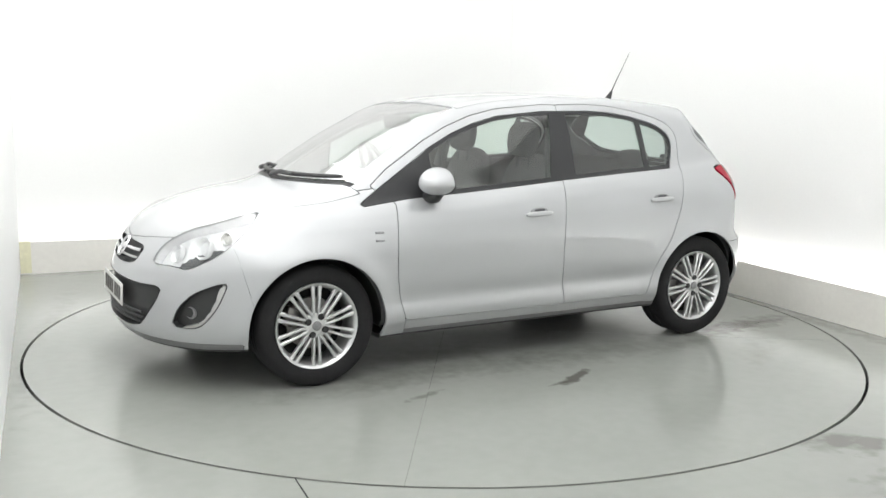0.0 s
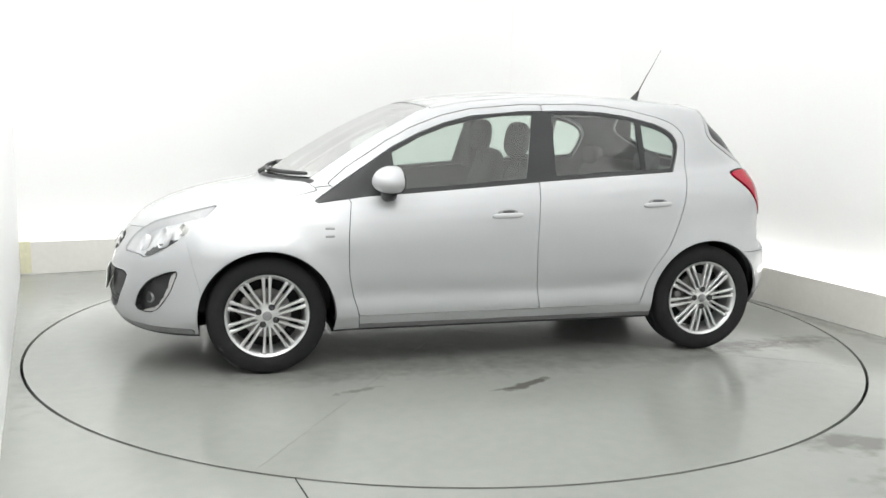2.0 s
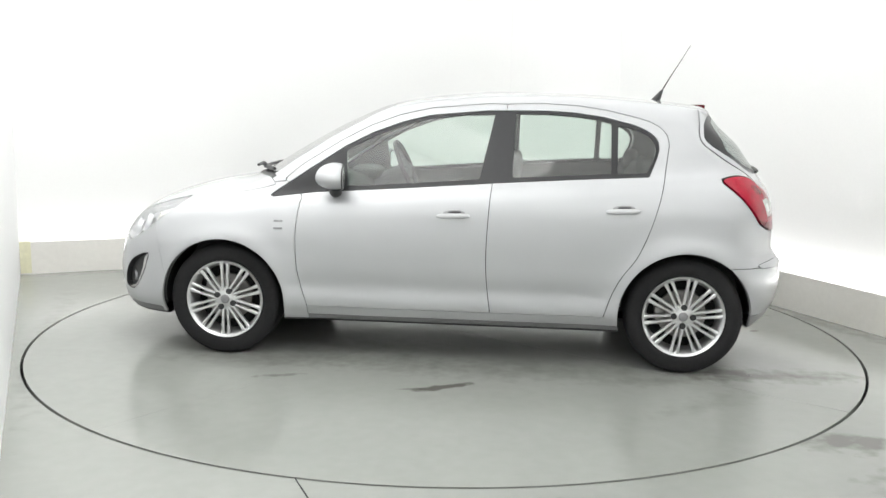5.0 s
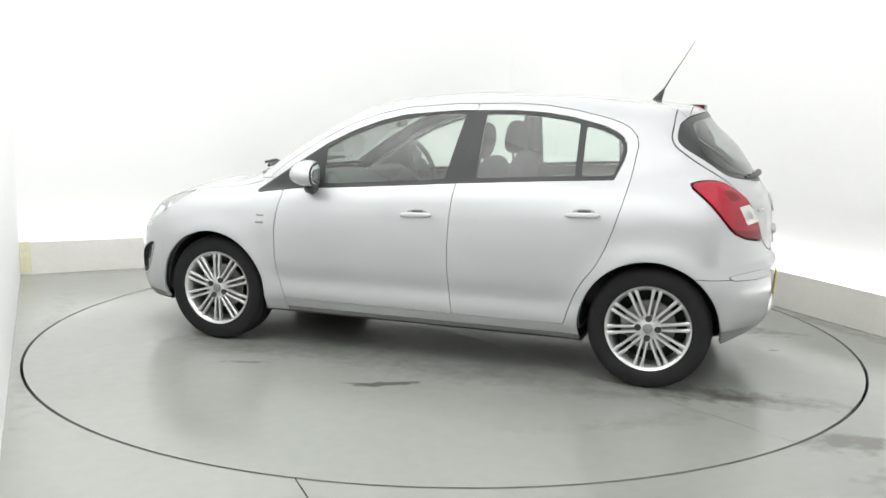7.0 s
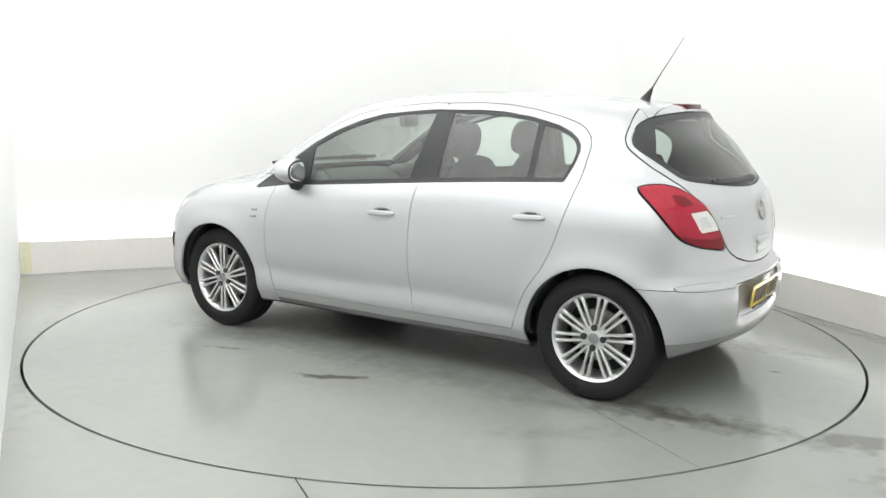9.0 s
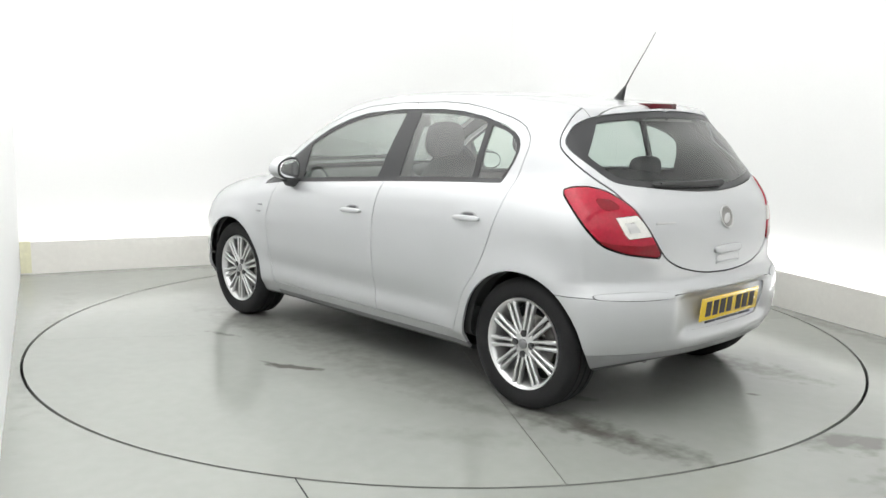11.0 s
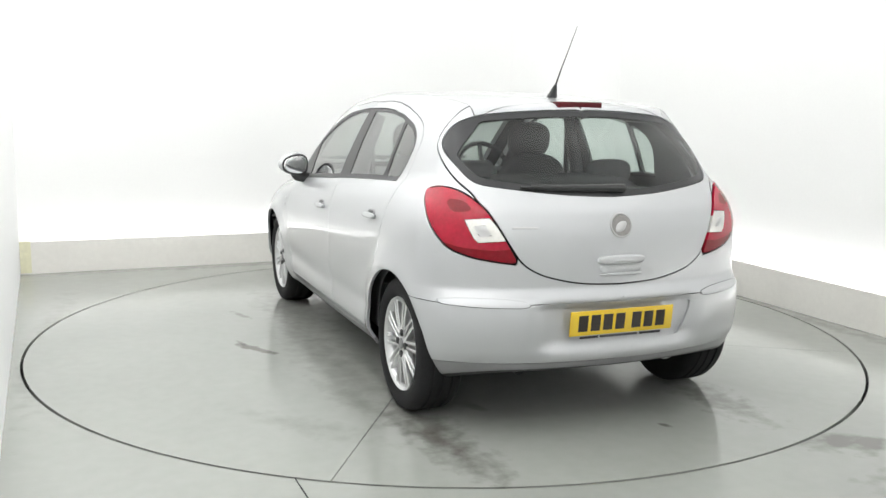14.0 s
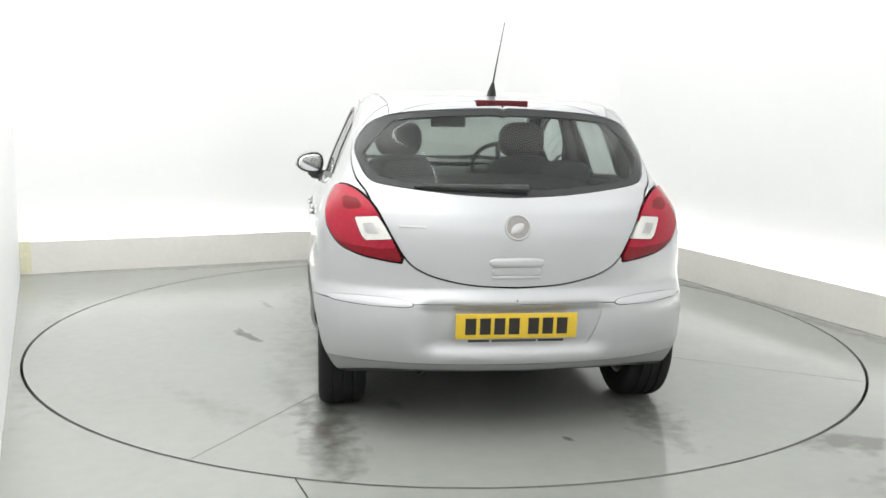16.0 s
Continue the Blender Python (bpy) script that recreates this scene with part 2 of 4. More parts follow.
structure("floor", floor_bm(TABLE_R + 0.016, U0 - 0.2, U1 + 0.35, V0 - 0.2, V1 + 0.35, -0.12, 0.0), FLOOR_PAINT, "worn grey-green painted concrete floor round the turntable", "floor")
structure("pit_floor", box_bm(-2.55, 2.55, -2.55, 2.55, -0.16, -0.122), DARK, "dark pit below the turntable", "pit")
structure("wall_north", box_bm(U0 - 0.2, U1 + 0.35, V1 + 0.15, V1 + 0.35, 0, CEIL), WALL, "plain matt white studio wall", "wall")
structure("wall_east", box_bm(U1 + 0.15, U1 + 0.35, V0, V1 + 0.15, 0, CEIL), WALL, "plain matt white studio wall", "wall")
structure("wall_west", box_bm(U0 - 0.2, U0, V0, V1 + 0.15, 0, CEIL), WALL, "plain matt white studio wall", "wall")
structure("wall_south", box_bm(U0 - 0.2, U1 + 0.35, V0 - 0.2, V0, 0, CEIL), WALL, "plain matt white studio wall", "wall")
structure("ceiling", box_bm(U0 - 0.2, U1 + 0.35, V0 - 0.2, V1 + 0.35, CEIL, CEIL + 0.1), WALL, "plain white ceiling", "ceiling")


def corner_bm(r, steps=24):
    """The hollow curve, of radius r, where two walls meet, with its solid back."""
    bm = bmesh.new()
    cu, cv = U1 + 0.148 - r, V1 + 0.148 - r
    line = [(cu + r * math.cos(a), cv + r * math.sin(a)) for a in np.linspace(0, math.pi / 2, steps)]
    line += [(cu, cv + r + 0.05), (cu + r + 0.05, cv + r + 0.05), (cu + r + 0.05, cv)]
    low, high = ([bm.verts.new((u, v, z)) for u, v in line] for z in (0.0, CEIL - 0.002))
    n = len(line)
    for i in range(n):
        j = (i + 1) % n
        bm.faces.new((low[i], low[j], high[j], high[i]))
    bm.faces.new(low[::-1])
    bm.faces.new(high)
    bmesh.ops.recalc_face_normals(bm, faces=bm.faces)
    return bm


structure("wall_corner", corner_bm(0.75), WALL, "white studio wall curved round the corner", "wall")
structure("plinth_north", box_bm(U0 + 0.002, U1, V1, V1 + 0.025, 0, 0.262, 0.004), KERB, "low off-white plinth along the wall", "plinth")
structure("plinth_east", box_bm(U1, U1 + 0.025, V0 + 0.01, V1 - 0.002, 0, 0.262, 0.004), KERB, "low off-white plinth along the wall", "plinth")


structure("floor_joint", box_bm(-0.003, 0.003, -1.6, 0.0, -0.01, 0.0006), DARK, "dark filled joint in the painted floor", "joint").matrix_world = pose(-0.555, -2.385, 0, 0, 0, 23.6)
structure("corner_tape", box_bm(U0 + 0.004, U0 + 0.085, V1 - 0.004, V1 + 0.05, 0.012, 0.266, 0.002), mat("faded_yellow_tape", (0.74, 0.72, 0.53), 0.6, grain=0.2, tint=0.3, tint_scale=14), "faded yellow tape on the end of the plinth", "tape")


def turntable():
    """A round floor disc of four plates that turns flush in the floor."""
    top = new("turntable")
    for q in range(4):
        bm = bmesh.new()
        a0 = radians(57.5 + 90 * q)
        gap = (0.0008, 0.0034, 0.0008, 0.0003)[q]
        pts = []
        for i in range(49):
            a = a0 + math.pi / 2 * i / 48
            pts.append(Vector((TABLE_R * math.cos(a), TABLE_R * math.sin(a))))
        pts.append(Vector((0, 0)))
        mid = Vector((math.cos(a0 + math.pi / 4), math.sin(a0 + math.pi / 4)))
        pts = [p + mid * gap * 1.4 for p in pts]
        pts = [p.normalized() * TABLE_R for p in pts[:-1]] + pts[-1:]
        up, dn = ([bm.verts.new((*p, z)) for p in pts] for z in (0.0, -0.05))
        bm.faces.new(up)
        n = len(pts)
        for i in range(n):
            j = (i + 1) % n
            bm.faces.new((up[j], up[i], dn[i], dn[j]))
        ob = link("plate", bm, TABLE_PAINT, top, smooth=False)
    return tagged(top, "round grey-green painted turntable set flush in the floor, scuffed and wet-marked", "turntable")


table = turntable()


# ---- the car's form: x forward from mid-wheelbase, y to its left, z up ----
def smooth_line(knots):
    """A smooth curve through the knots (x, y), with no overshoot."""
    k = sorted(knots)
    xs, ys = np.array([a for a, _ in k], float), np.array([b for _, b in k], float)
    h, d = np.diff(xs), np.diff(ys) / np.diff(xs)
    m = np.zeros(len(xs))
    m[0], m[-1] = d[0], d[-1]
    for i in range(1, len(xs) - 1):
        if d[i - 1] * d[i] > 0:
            w1, w2 = 2 * h[i] + h[i - 1], h[i] + 2 * h[i - 1]
            m[i] = (w1 + w2) / (w1 / d[i - 1] + w2 / d[i])

    def f(x):
        x = np.clip(np.asarray(x, float), xs[0], xs[-1])
        i = np.clip(np.searchsorted(xs, x) - 1, 0, len(h) - 1)
        t = (x - xs[i]) / h[i]
        return ((1 + 2 * t) * (1 - t) ** 2 * ys[i] + t * (1 - t) ** 2 * h[i] * m[i] + t * t * (3 - 2 * t) * ys[i + 1] + t * t * (t - 1) * h[i] * m[i + 1])
    return f


AXLE, HUB = 1.2555, 0.305
ROOFLINE = smooth_line([(-2.0, 1.37), (-1.47, 1.412), (-1.17, 1.448), (-0.63, 1.481), (-0.28, 1.486), (0.07, 1.464), (0.42, 1.405), (0.62, 1.327),
                        (0.78, 1.248), (1.0, 1.120), (1.20, 1.000), (1.30, 0.962), (1.5, 0.925), (1.7, 0.872), (1.85, 0.808), (1.95, 0.735), (2.02, 0.65), (2.10, 0.50)])
SIDE = smooth_line([(0.10, 0.77), (0.20, 0.795), (0.26, 0.822), (0.30, 0.843), (0.35, 0.850), (0.42, 0.852), (0.55, 0.862), (0.68, 0.866), (0.80, 0.862), (0.88, 0.850),
                    (0.94, 0.828), (0.985, 0.800), (1.03, 0.782), (1.1, 0.757), (1.2, 0.715), (1.3, 0.668), (1.38, 0.625), (1.55, 0.52)])
TAPER_LOW = smooth_line([(-1.95, 0.12), (-1.6, 0.045), (-1.26, 0.018), (-0.9, 0.008), (0, 0), (0.9, 0.002), (1.26, 0.01), (1.6, 0.035), (1.9, 0.10), (2.1, 0.18)])
TAPER_UP = smooth_line([(-1.95, 0.19), (-1.6, 0.125), (-1.34, 0.081), (-1.04, 0.052), (-0.5, 0.02), (0, 0.01), (0.5, 0.022), (1.0, 0.058), (1.4, 0.11), (1.8, 0.19), (2.1, 0.28)])
NOSE = smooth_line([(0.12, 1.95), (0.2, 2.03), (0.3, 2.085), (0.45, 2.10), (0.58, 2.085), (0.68, 2.045), (0.76, 2.0), (0.95, 1.93), (1.3, 1.8)])
TAIL = smooth_line([(0.12, -1.72), (0.24, -1.79), (0.31, -1.832), (0.38, -1.866), (0.48, -1.878), (0.57, -1.870), (0.61, -1.843), (0.65, -1.822), (0.75, -1.818), (0.86, -1.808), (0.95, -1.782),
                    (1.02, -1.735), (1.20, -1.612), (1.38, -1.448), (1.40, -1.445), (1.425, -1.44), (1.5, -1.42)])
BOW = smooth_line([(-2.0, -0.30), (-1.2, -0.12), (-0.6, 0), (0.2, 0), (0.6, 0.28), (1.2, 0.30), (1.6, 0.22), (2.1, 0.20)])


def fuse(a, b, r):
    return np.maximum(a, b) + np.maximum(r - np.abs(a - b), 0) ** 2 / (4 * r)


def step(a, b, x):
    t = np.clip((x - a) / (b - a), 0, 1)
    return t * t * (3 - 2 * t)


def form(P):
    """Below 0 inside the car's outer skin."""
    x, y, z = P[:, 0], np.abs(P[:, 1]), P[:, 2]
    belt = z + 0.073 * x
    w = SIDE(np.where(z > 0.7, z + (belt - z) * step(0.7, 0.95, z), z))
    k = step(0.72, 1.02, belt)
    w = w - TAPER_LOW(x) * (1 - k) - TAPER_UP(x) * k
    for ax in (AXLE, -AXLE):
        r = np.hypot(x - ax, z - HUB)
        w = w + 0.020 * np.exp(-((r - 0.35) / 0.075) ** 2) * step(0.10, 0.3, z)
    w = w - 0.010 * np.exp(-((z - 0.41) / 0.055) ** 2) * step(1.0, 0.75, np.abs(x))
    side = y - w
    xs = x + BOW(x) * y * y
    top = z - (ROOFLINE(xs) - 0.085 * y * y)
    slope = (ROOFLINE(xs + 0.02) - ROOFLINE(xs - 0.02)) / 0.04
    top = top / np.sqrt(1 + slope ** 2)
    front = x - (NOSE(z) - 0.33 * y ** 2 - 0.42 * y ** 4)
    up = step(0.98, 1.2, z)
    bay = step(0.46, 0.31, y) * step(0.335, 0.425, z) * step(0.608, 0.550, z)
    rear = (TAIL(z) + (0.20 + 0.05 * up) * y ** 2 + (0.26 + 0.1 * up) * y ** 4 + 0.040 * bay) - x
    rear = rear / np.sqrt(1 + ((TAIL(z + 0.03) - TAIL(z - 0.03)) / 0.06) ** 2)
    f = fuse(side, top, 0.11 - 0.03 * step(0.9, 1.3, z))
    f = fuse(f, front, 0.09)
    f = fuse(f, rear, 0.07)
    return fuse(f, 0.205 + 0.075 * step(-1.42, -1.80, x) - z, 0.03)


def grad(P, f=form, e=2e-3):
    g = np.stack([f(P + d) - f(P - d) for d in np.eye(3) * e], 1)
    return g / np.maximum(np.linalg.norm(g, axis=1), 1e-9)[:, None]


def skin(level=0.0, nx=150, nc=64, nphi=190):
    """The half skin with y above 0: points and triangles. Rays go out from a spine inside the car."""
    s0, s1, zs = -1.12, 1.12, 0.60
    org, ray = [], []
    phis = np.linspace(-math.pi / 2, math.pi / 2, nphi)
    rows = [(s0, -a) for a in np.linspace(math.pi / 2 - 0.004, 0, nc, endpoint=False)] + [(x, 0.0) for x in np.linspace(s0, s1, nx)]
    rows += [(s1, a) for a in np.linspace(0, math.pi / 2 - 0.004, nc + 1)[1:]]
    for x, a in rows:
        for p in phis:
            org.append((x, 0, zs))
            ray.append((math.sin(a), math.cos(a) * math.cos(p), math.cos(a) * math.sin(p)))
    O, D = np.array(org), np.array(ray)
    lo, hi = np.zeros(len(O)), np.full(len(O), 1.6)
    for _ in range(30):
        mid = (lo + hi) / 2
        out = form(O + D * mid[:, None]) > level
        hi, lo = np.where(out, mid, hi), np.where(out, lo, mid)
    V = O + D * lo[:, None]
    V[np.abs(V[:, 1]) < 1e-6, 1] = 0
    n = len(rows)
    i, j = np.meshgrid(np.arange(n - 1), np.arange(nphi - 1), indexing="ij")
    a = (i * nphi + j).ravel()
    T = np.concatenate([np.stack([a, a + nphi + 1, a + nphi], 1), np.stack([a, a + 1, a + nphi + 1], 1)])
    return V, T


def clip(V, T, d):
    """Cuts the triangles along d = 0: points, triangles with d below 0, triangles with d above 0."""
    d = np.where(np.abs(d) < 1e-6, 1e-6, d)
    s = d[T] > 0
    c = s.sum(1)
    neg, pos = [T[c == 0]], [T[c == 3]]
    V = list([V])
    base = len(V[0])
    mixed = T[(c == 1) | (c == 2)]
    ms = d[mixed] > 0
    lone = np.where(ms.sum(1) == 1, np.argmax(ms, 1), np.argmin(ms, 1))
    r = np.arange(len(mixed))
    A, B, C = mixed[r, lone], mixed[r, (lone + 1) % 3], mixed[r, (lone + 2) % 3]
    E = np.concatenate([np.stack([A, B], 1), np.stack([A, C], 1)])
    E.sort(axis=1)
    if len(E):
        U, inv = np.unique(E, axis=0, return_inverse=True)
        inv = inv.ravel()
        t = d[U[:, 0]] / (d[U[:, 0]] - d[U[:, 1]])
        V.append(V[0][U[:, 0]] * (1 - t[:, None]) + V[0][U[:, 1]] * t[:, None])
        ab, ac = base + inv[:len(A)], base + inv[len(A):]
        one = np.stack([A, ab, ac], 1)
        two = np.concatenate([np.stack([ab, B, C], 1), np.stack([ab, C, ac], 1)])
        up = d[A] > 0
        up2 = np.concatenate([up, up])
        pos += [one[up], two[~up2]]
        neg += [one[~up], two[up2]]
    return np.concatenate(V), np.concatenate(neg), np.concatenate(pos)


def polygon(Q, pts):
    """Signed distance of the points Q (n, 2) to a closed outline: below 0 inside."""
    pts = np.asarray(pts, float)
    best, inside = np.full(len(Q), 1e9), np.zeros(len(Q), bool)
    for a, b in zip(pts, np.roll(pts, -1, 0)):
        e = b - a
        w = Q - a
        t = np.clip((w @ e) / max(e @ e, 1e-12), 0, 1)
        best = np.minimum(best, np.hypot(*(w - t[:, None] * e).T))
        cross = (a[1] > Q[:, 1]) != (b[1] > Q[:, 1])
        with np.errstate(divide="ignore", invalid="ignore"):
            xi = (b[0] - a[0]) * (Q[:, 1] - a[1]) / (b[1] - a[1]) + a[0]
        inside ^= cross & (Q[:, 0] < xi)
    return np.where(inside, -best, best)


def rounded(pts, times=2):
    p = np.asarray(pts, float)
    for _ in range(times):
        q = np.roll(p, -1, 0)
        p = np.stack([0.8 * p + 0.2 * q, 0.2 * p + 0.8 * q], 1).reshape(-1, 2)
    return p


class Sheet:
    """What is left of the half skin; cut() takes pieces from it along seams of the given width."""

    def __init__(self, V, T):
        self.V, self.T = V, T

    def cut(self, dist, seam=0.004):
        d = dist(self.V)
        V, inner, rest = clip(self.V, self.T, d + seam / 2)
        d2 = dist(V)
        V2, _, rest = clip(V, rest, d2 - seam / 2)
        self.V, self.T = V2, rest
        return V, inner


def side_view(pts, ymin=0.35, rounds=2):
    pts = rounded(pts, rounds) if rounds else pts
    return lambda P: np.where(P[:, 1] > ymin, polygon(P[:, [0, 2]], pts), 1.0)


def chart(P, x0, sign):
    """Arc length about an upright axis at x0, and height."""
    return np.stack([0.8 * np.arctan2(P[:, 1], sign * (P[:, 0] - x0)), P[:, 2]], 1)


def rear_view(pts, rounds=2):
    pts = np.array([(0.8 * math.radians(a), z) for a, z in pts])
    pts = rounded(pts, rounds) if rounds else pts
    return lambda P: np.where(P[:, 0] < -1.15, polygon(chart(P, -1.0, -1), pts), 1.0)


def front_view(pts, rounds=2):
    pts = np.array([(0.8 * math.radians(a), z) for a, z in pts])
    pts = rounded(pts, rounds) if rounds else pts
    return lambda P: np.where(P[:, 0] > 1.15, polygon(chart(P, 1.0, 1), pts), 1.0)


def panel(name, VT, material, parent, label="", both=False, flip=False, sink=0.0, rim=0.014, level=0.0):
    """Makes a piece of skin an object, with edges turned in. both: with its mirror half; flip: the mirror half alone."""
    V, T = VT
    used, inv = np.unique(T, return_inverse=True)
    V, T = V[used], inv.reshape(-1, 3)
    N = grad(V)
    V = V - N * sink
    if both or flip:
        M = np.array([1, -1, 1.0])
        Vm, Nm, Tm = V * M, N * M, T[:, ::-1]
        if flip:
            V, N, T = Vm, Nm, Tm
        else:
            mid = np.abs(V[:, 1]) < 1e-5
            idx = np.where(mid, np.arange(len(V)), len(V) + np.cumsum(~mid) - 1)
            V, N, T = np.concatenate([V, Vm[~mid]]), np.concatenate([N, Nm[~mid]]), np.concatenate([T, idx[Tm]])
    if rim:
        E = np.concatenate([T[:, [0, 1]], T[:, [1, 2]], T[:, [2, 0]]])
        key = np.sort(E, axis=1)
        _, first, count = np.unique(key, axis=0, return_index=True, return_counts=True)
        B = E[first[count == 1]]
        if both:
            B = B[~((np.abs(V[B[:, 0], 1]) < 1e-5) & (np.abs(V[B[:, 1], 1]) < 1e-5))]
        n, m = len(V), len(B)
        p0, p1, n0, n1 = V[B[:, 0]], V[B[:, 1]], N[B[:, 0]], N[B[:, 1]]
        out = np.cross(p1 - p0, n0) * (1 if rim > 0 else -1)
        out /= np.maximum(np.linalg.norm(out, axis=1), 1e-9)[:, None]
        V = np.concatenate([V, p0, p1, p1 - n1 * rim, p0 - n0 * rim])
        N = np.concatenate([N, out, out, out, out])
        k = n + np.arange(m)
        R = np.concatenate([np.stack([k + m, k, k + 3 * m], 1), np.stack([k + m, k + 3 * m, k + 2 * m], 1)])
        T = np.concatenate([T, R])
    me = bpy.data.meshes.new(name)
    me.from_pydata(V.tolist(), [], T.tolist())
    me.polygons.foreach_set("use_smooth", [True] * len(me.polygons))
    me.normals_split_custom_set_from_vertices(N.tolist())
    me.materials.append(material)
    ob = new(name, me)
    ob.parent = parent
    if label:
        ob["label"] = label
    return ob


def pair(name, VT, material, parent, label="", **kw):
    return panel(name, VT, material, parent, label, **kw), panel(name, VT, material, parent, label, flip=True, **kw)


def on_skin(p, d):
    """The place where the way d from the inner point p leaves the skin."""
    lo, hi = 0.0, 3.0
    for _ in range(40):
        mid = (lo + hi) / 2
        if form(np.array([Vector(p) + Vector(d) * mid]))[0] > 0:
            hi = mid
        else:
            lo = mid
    return Vector(p) + Vector(d) * lo


# outlines of panels, seen from the side (x, z)
WINDOWS = [(0.985, 0.889), (1.0, 0.892), (0.995, 0.903), (0.80, 1.034), (0.586, 1.174), (0.435, 1.250), (0.282, 1.307), (0.13, 1.345), (-0.178, 1.374), (-0.49, 1.379), (-0.647, 1.372), (-0.806, 1.35),
           (-0.966, 1.312), (-1.03, 1.285), (-1.072, 1.256), (-1.092, 1.225), (-1.097, 1.19), (-1.085, 1.14), (-1.045, 1.045), (-0.676, 1.025), (-0.241, 0.996), (0.434, 0.943), (0.736, 0.922)]
FRONT_PANE = [(0.570, 0.957), (0.585, 1.150), (0.43, 1.232), (0.277, 1.289), (0.13, 1.327), (-0.05, 1.352), (-0.222, 1.359), (-0.150, 1.016), (-0.140, 1.012), (0.434, 0.967)]
REAR_PANE = [(-0.335, 1.362), (-0.50, 1.363), (-0.647, 1.355), (-0.80, 1.335), (-0.845, 1.322), (-0.845, 1.058), (-0.676, 1.049), (-0.325, 1.025)]
QUARTER_PANE = [(-0.880, 1.312), (-0.96, 1.293), (-1.022, 1.267), (-1.060, 1.238), (-1.076, 1.21), (-1.078, 1.18), (-1.068, 1.14), (-1.035, 1.066), (-0.880, 1.056)]
FRONT_EDGE = smooth_line([(0.15, 0.77), (0.298, 0.782), (0.42, 0.816), (0.55, 0.836), (0.68, 0.838), (0.80, 0.830), (0.90, 0.816)])
MID_EDGE = smooth_line([(0.298, -0.226), (0.45, -0.206), (0.606, -0.198), (0.80, -0.205), (1.006, -0.222), (1.218, -0.268), (1.412, -0.285)])
BACK_EDGE = smooth_line([(0.298, -0.83), (0.42, -0.868), (0.514, -0.912), (0.623, -0.990), (0.72, -1.035), (0.816, -1.069), (1.018, -1.121), (1.215, -1.150)])
SEAM_F = [(float(FRONT_EDGE(z)), z) for z in np.linspace(0.90, 0.298, 18)]
SEAM_B = [(float(MID_EDGE(z)), z) for z in np.linspace(0.298, 1.412, 18)]
SEAM_R = [(float(BACK_EDGE(z)), z) for z in np.linspace(0.298, 1.215, 24)]
FRONT_DOOR = SEAM_F + SEAM_B + [(-0.178, 1.412), (0.13, 1.384), (0.30, 1.345), (0.46, 1.285), (0.61, 1.207), (0.83, 1.068), (0.93, 0.985), (0.86, 0.93)]
REAR_DOOR = SEAM_B[::-1] + SEAM_R + [(-1.14, 1.262), (-1.10, 1.305), (-1.05, 1.33), (-0.98, 1.352), (-0.82, 1.388), (-0.66, 1.410), (-0.49, 1.418)]
FENDER = [(0.90, 0.975)] + SEAM_F + [(0.77, 0.15), (1.66, 0.15), (1.60, 0.5), (1.72, 0.9), (1.72, 1.2), (1.03, 1.2), (1.03, 0.96)]
# round the tail: degrees about the upright axis, and height
REAR_WINDOW = [(-8, 1.393), (25, 1.388), (45, 1.374), (54, 1.36), (60.5, 1.325), (63, 1.25), (60.5, 1.21), (53.5, 1.150), (47, 1.085), (43, 1.067), (28, 1.044), (15, 1.028), (-8, 1.018)]
TAIL_LIGHT = [(61.5, 1.038), (57.4, 1.056), (53, 1.058), (48.5, 1.042), (43, 0.997), (39.8, 0.957), (35.7, 0.870), (31, 0.745), (37.2, 0.757), (43.4, 0.773), (49.4, 0.808), (53.6, 0.882), (57.0, 0.955)]
DIM_LAMP = [(52, 1.012), (47, 1.005), (44, 0.965), (49.5, 0.955)]
REVERSE_LAMP = [(46, 0.930), (39.6, 0.938), (34.3, 0.846), (42.5, 0.836)]
FOOT_LENS = [(28, 0.73), (37.2, 0.74), (43.4, 0.75), (52, 0.79), (53, 0.845), (46, 0.815), (38, 0.805), (32, 0.815)]
PLATE_BAY = [(-9, 0.402), (20.6, 0.402), (22.2, 0.412), (25, 0.548), (24, 0.560), (-9, 0.562)]
BUMPER_STRIP = [(27.5, 0.570), (28.5, 0.594), (36, 0.606), (45, 0.606), (51.5, 0.598), (51.5, 0.580), (40, 0.570)]
TAILGATE = [(-8, 0.648), (10, 0.655), (17.2, 0.669), (25, 0.698), (30.6, 0.746), (35.7, 0.87), (45, 1.03), (50, 1.075), (57, 1.14), (66, 1.24), (60, 1.40), (50, 1.43), (-8, 1.45)]
# round the nose
FOG_STRIP = [(47.0, 0.545), (49.2, 0.560), (46.6, 0.439), (42.8, 0.350), (39.2, 0.322), (35.5, 0.325), (37.0, 0.334), (41.8, 0.360), (45.0, 0.44)]
HEADLIGHT = [(24.3, 0.617), (25.2, 0.685), (27.3, 0.728), (33, 0.783), (42, 0.825), (49, 0.858), (52.5, 0.872), (52.4, 0.824), (50, 0.754), (46.2, 0.685), (37.8, 0.605), (34, 0.622)]
FOG_PANEL = [(33, 0.332), (35.6, 0.428), (40, 0.503), (46, 0.548), (49, 0.556), (46.3, 0.439), (42.5, 0.352), (39.2, 0.325)]
LOWER_GRILLE = [(-9, 0.285), (12, 0.285), (17, 0.292), (22, 0.314), (28.4, 0.440), (30.5, 0.522), (19, 0.512), (8, 0.512), (-9, 0.512)]
UPPER_GRILLE = [(-9, 0.575), (10, 0.583), (15.3, 0.605), (17, 0.678), (8, 0.684), (-9, 0.684)]


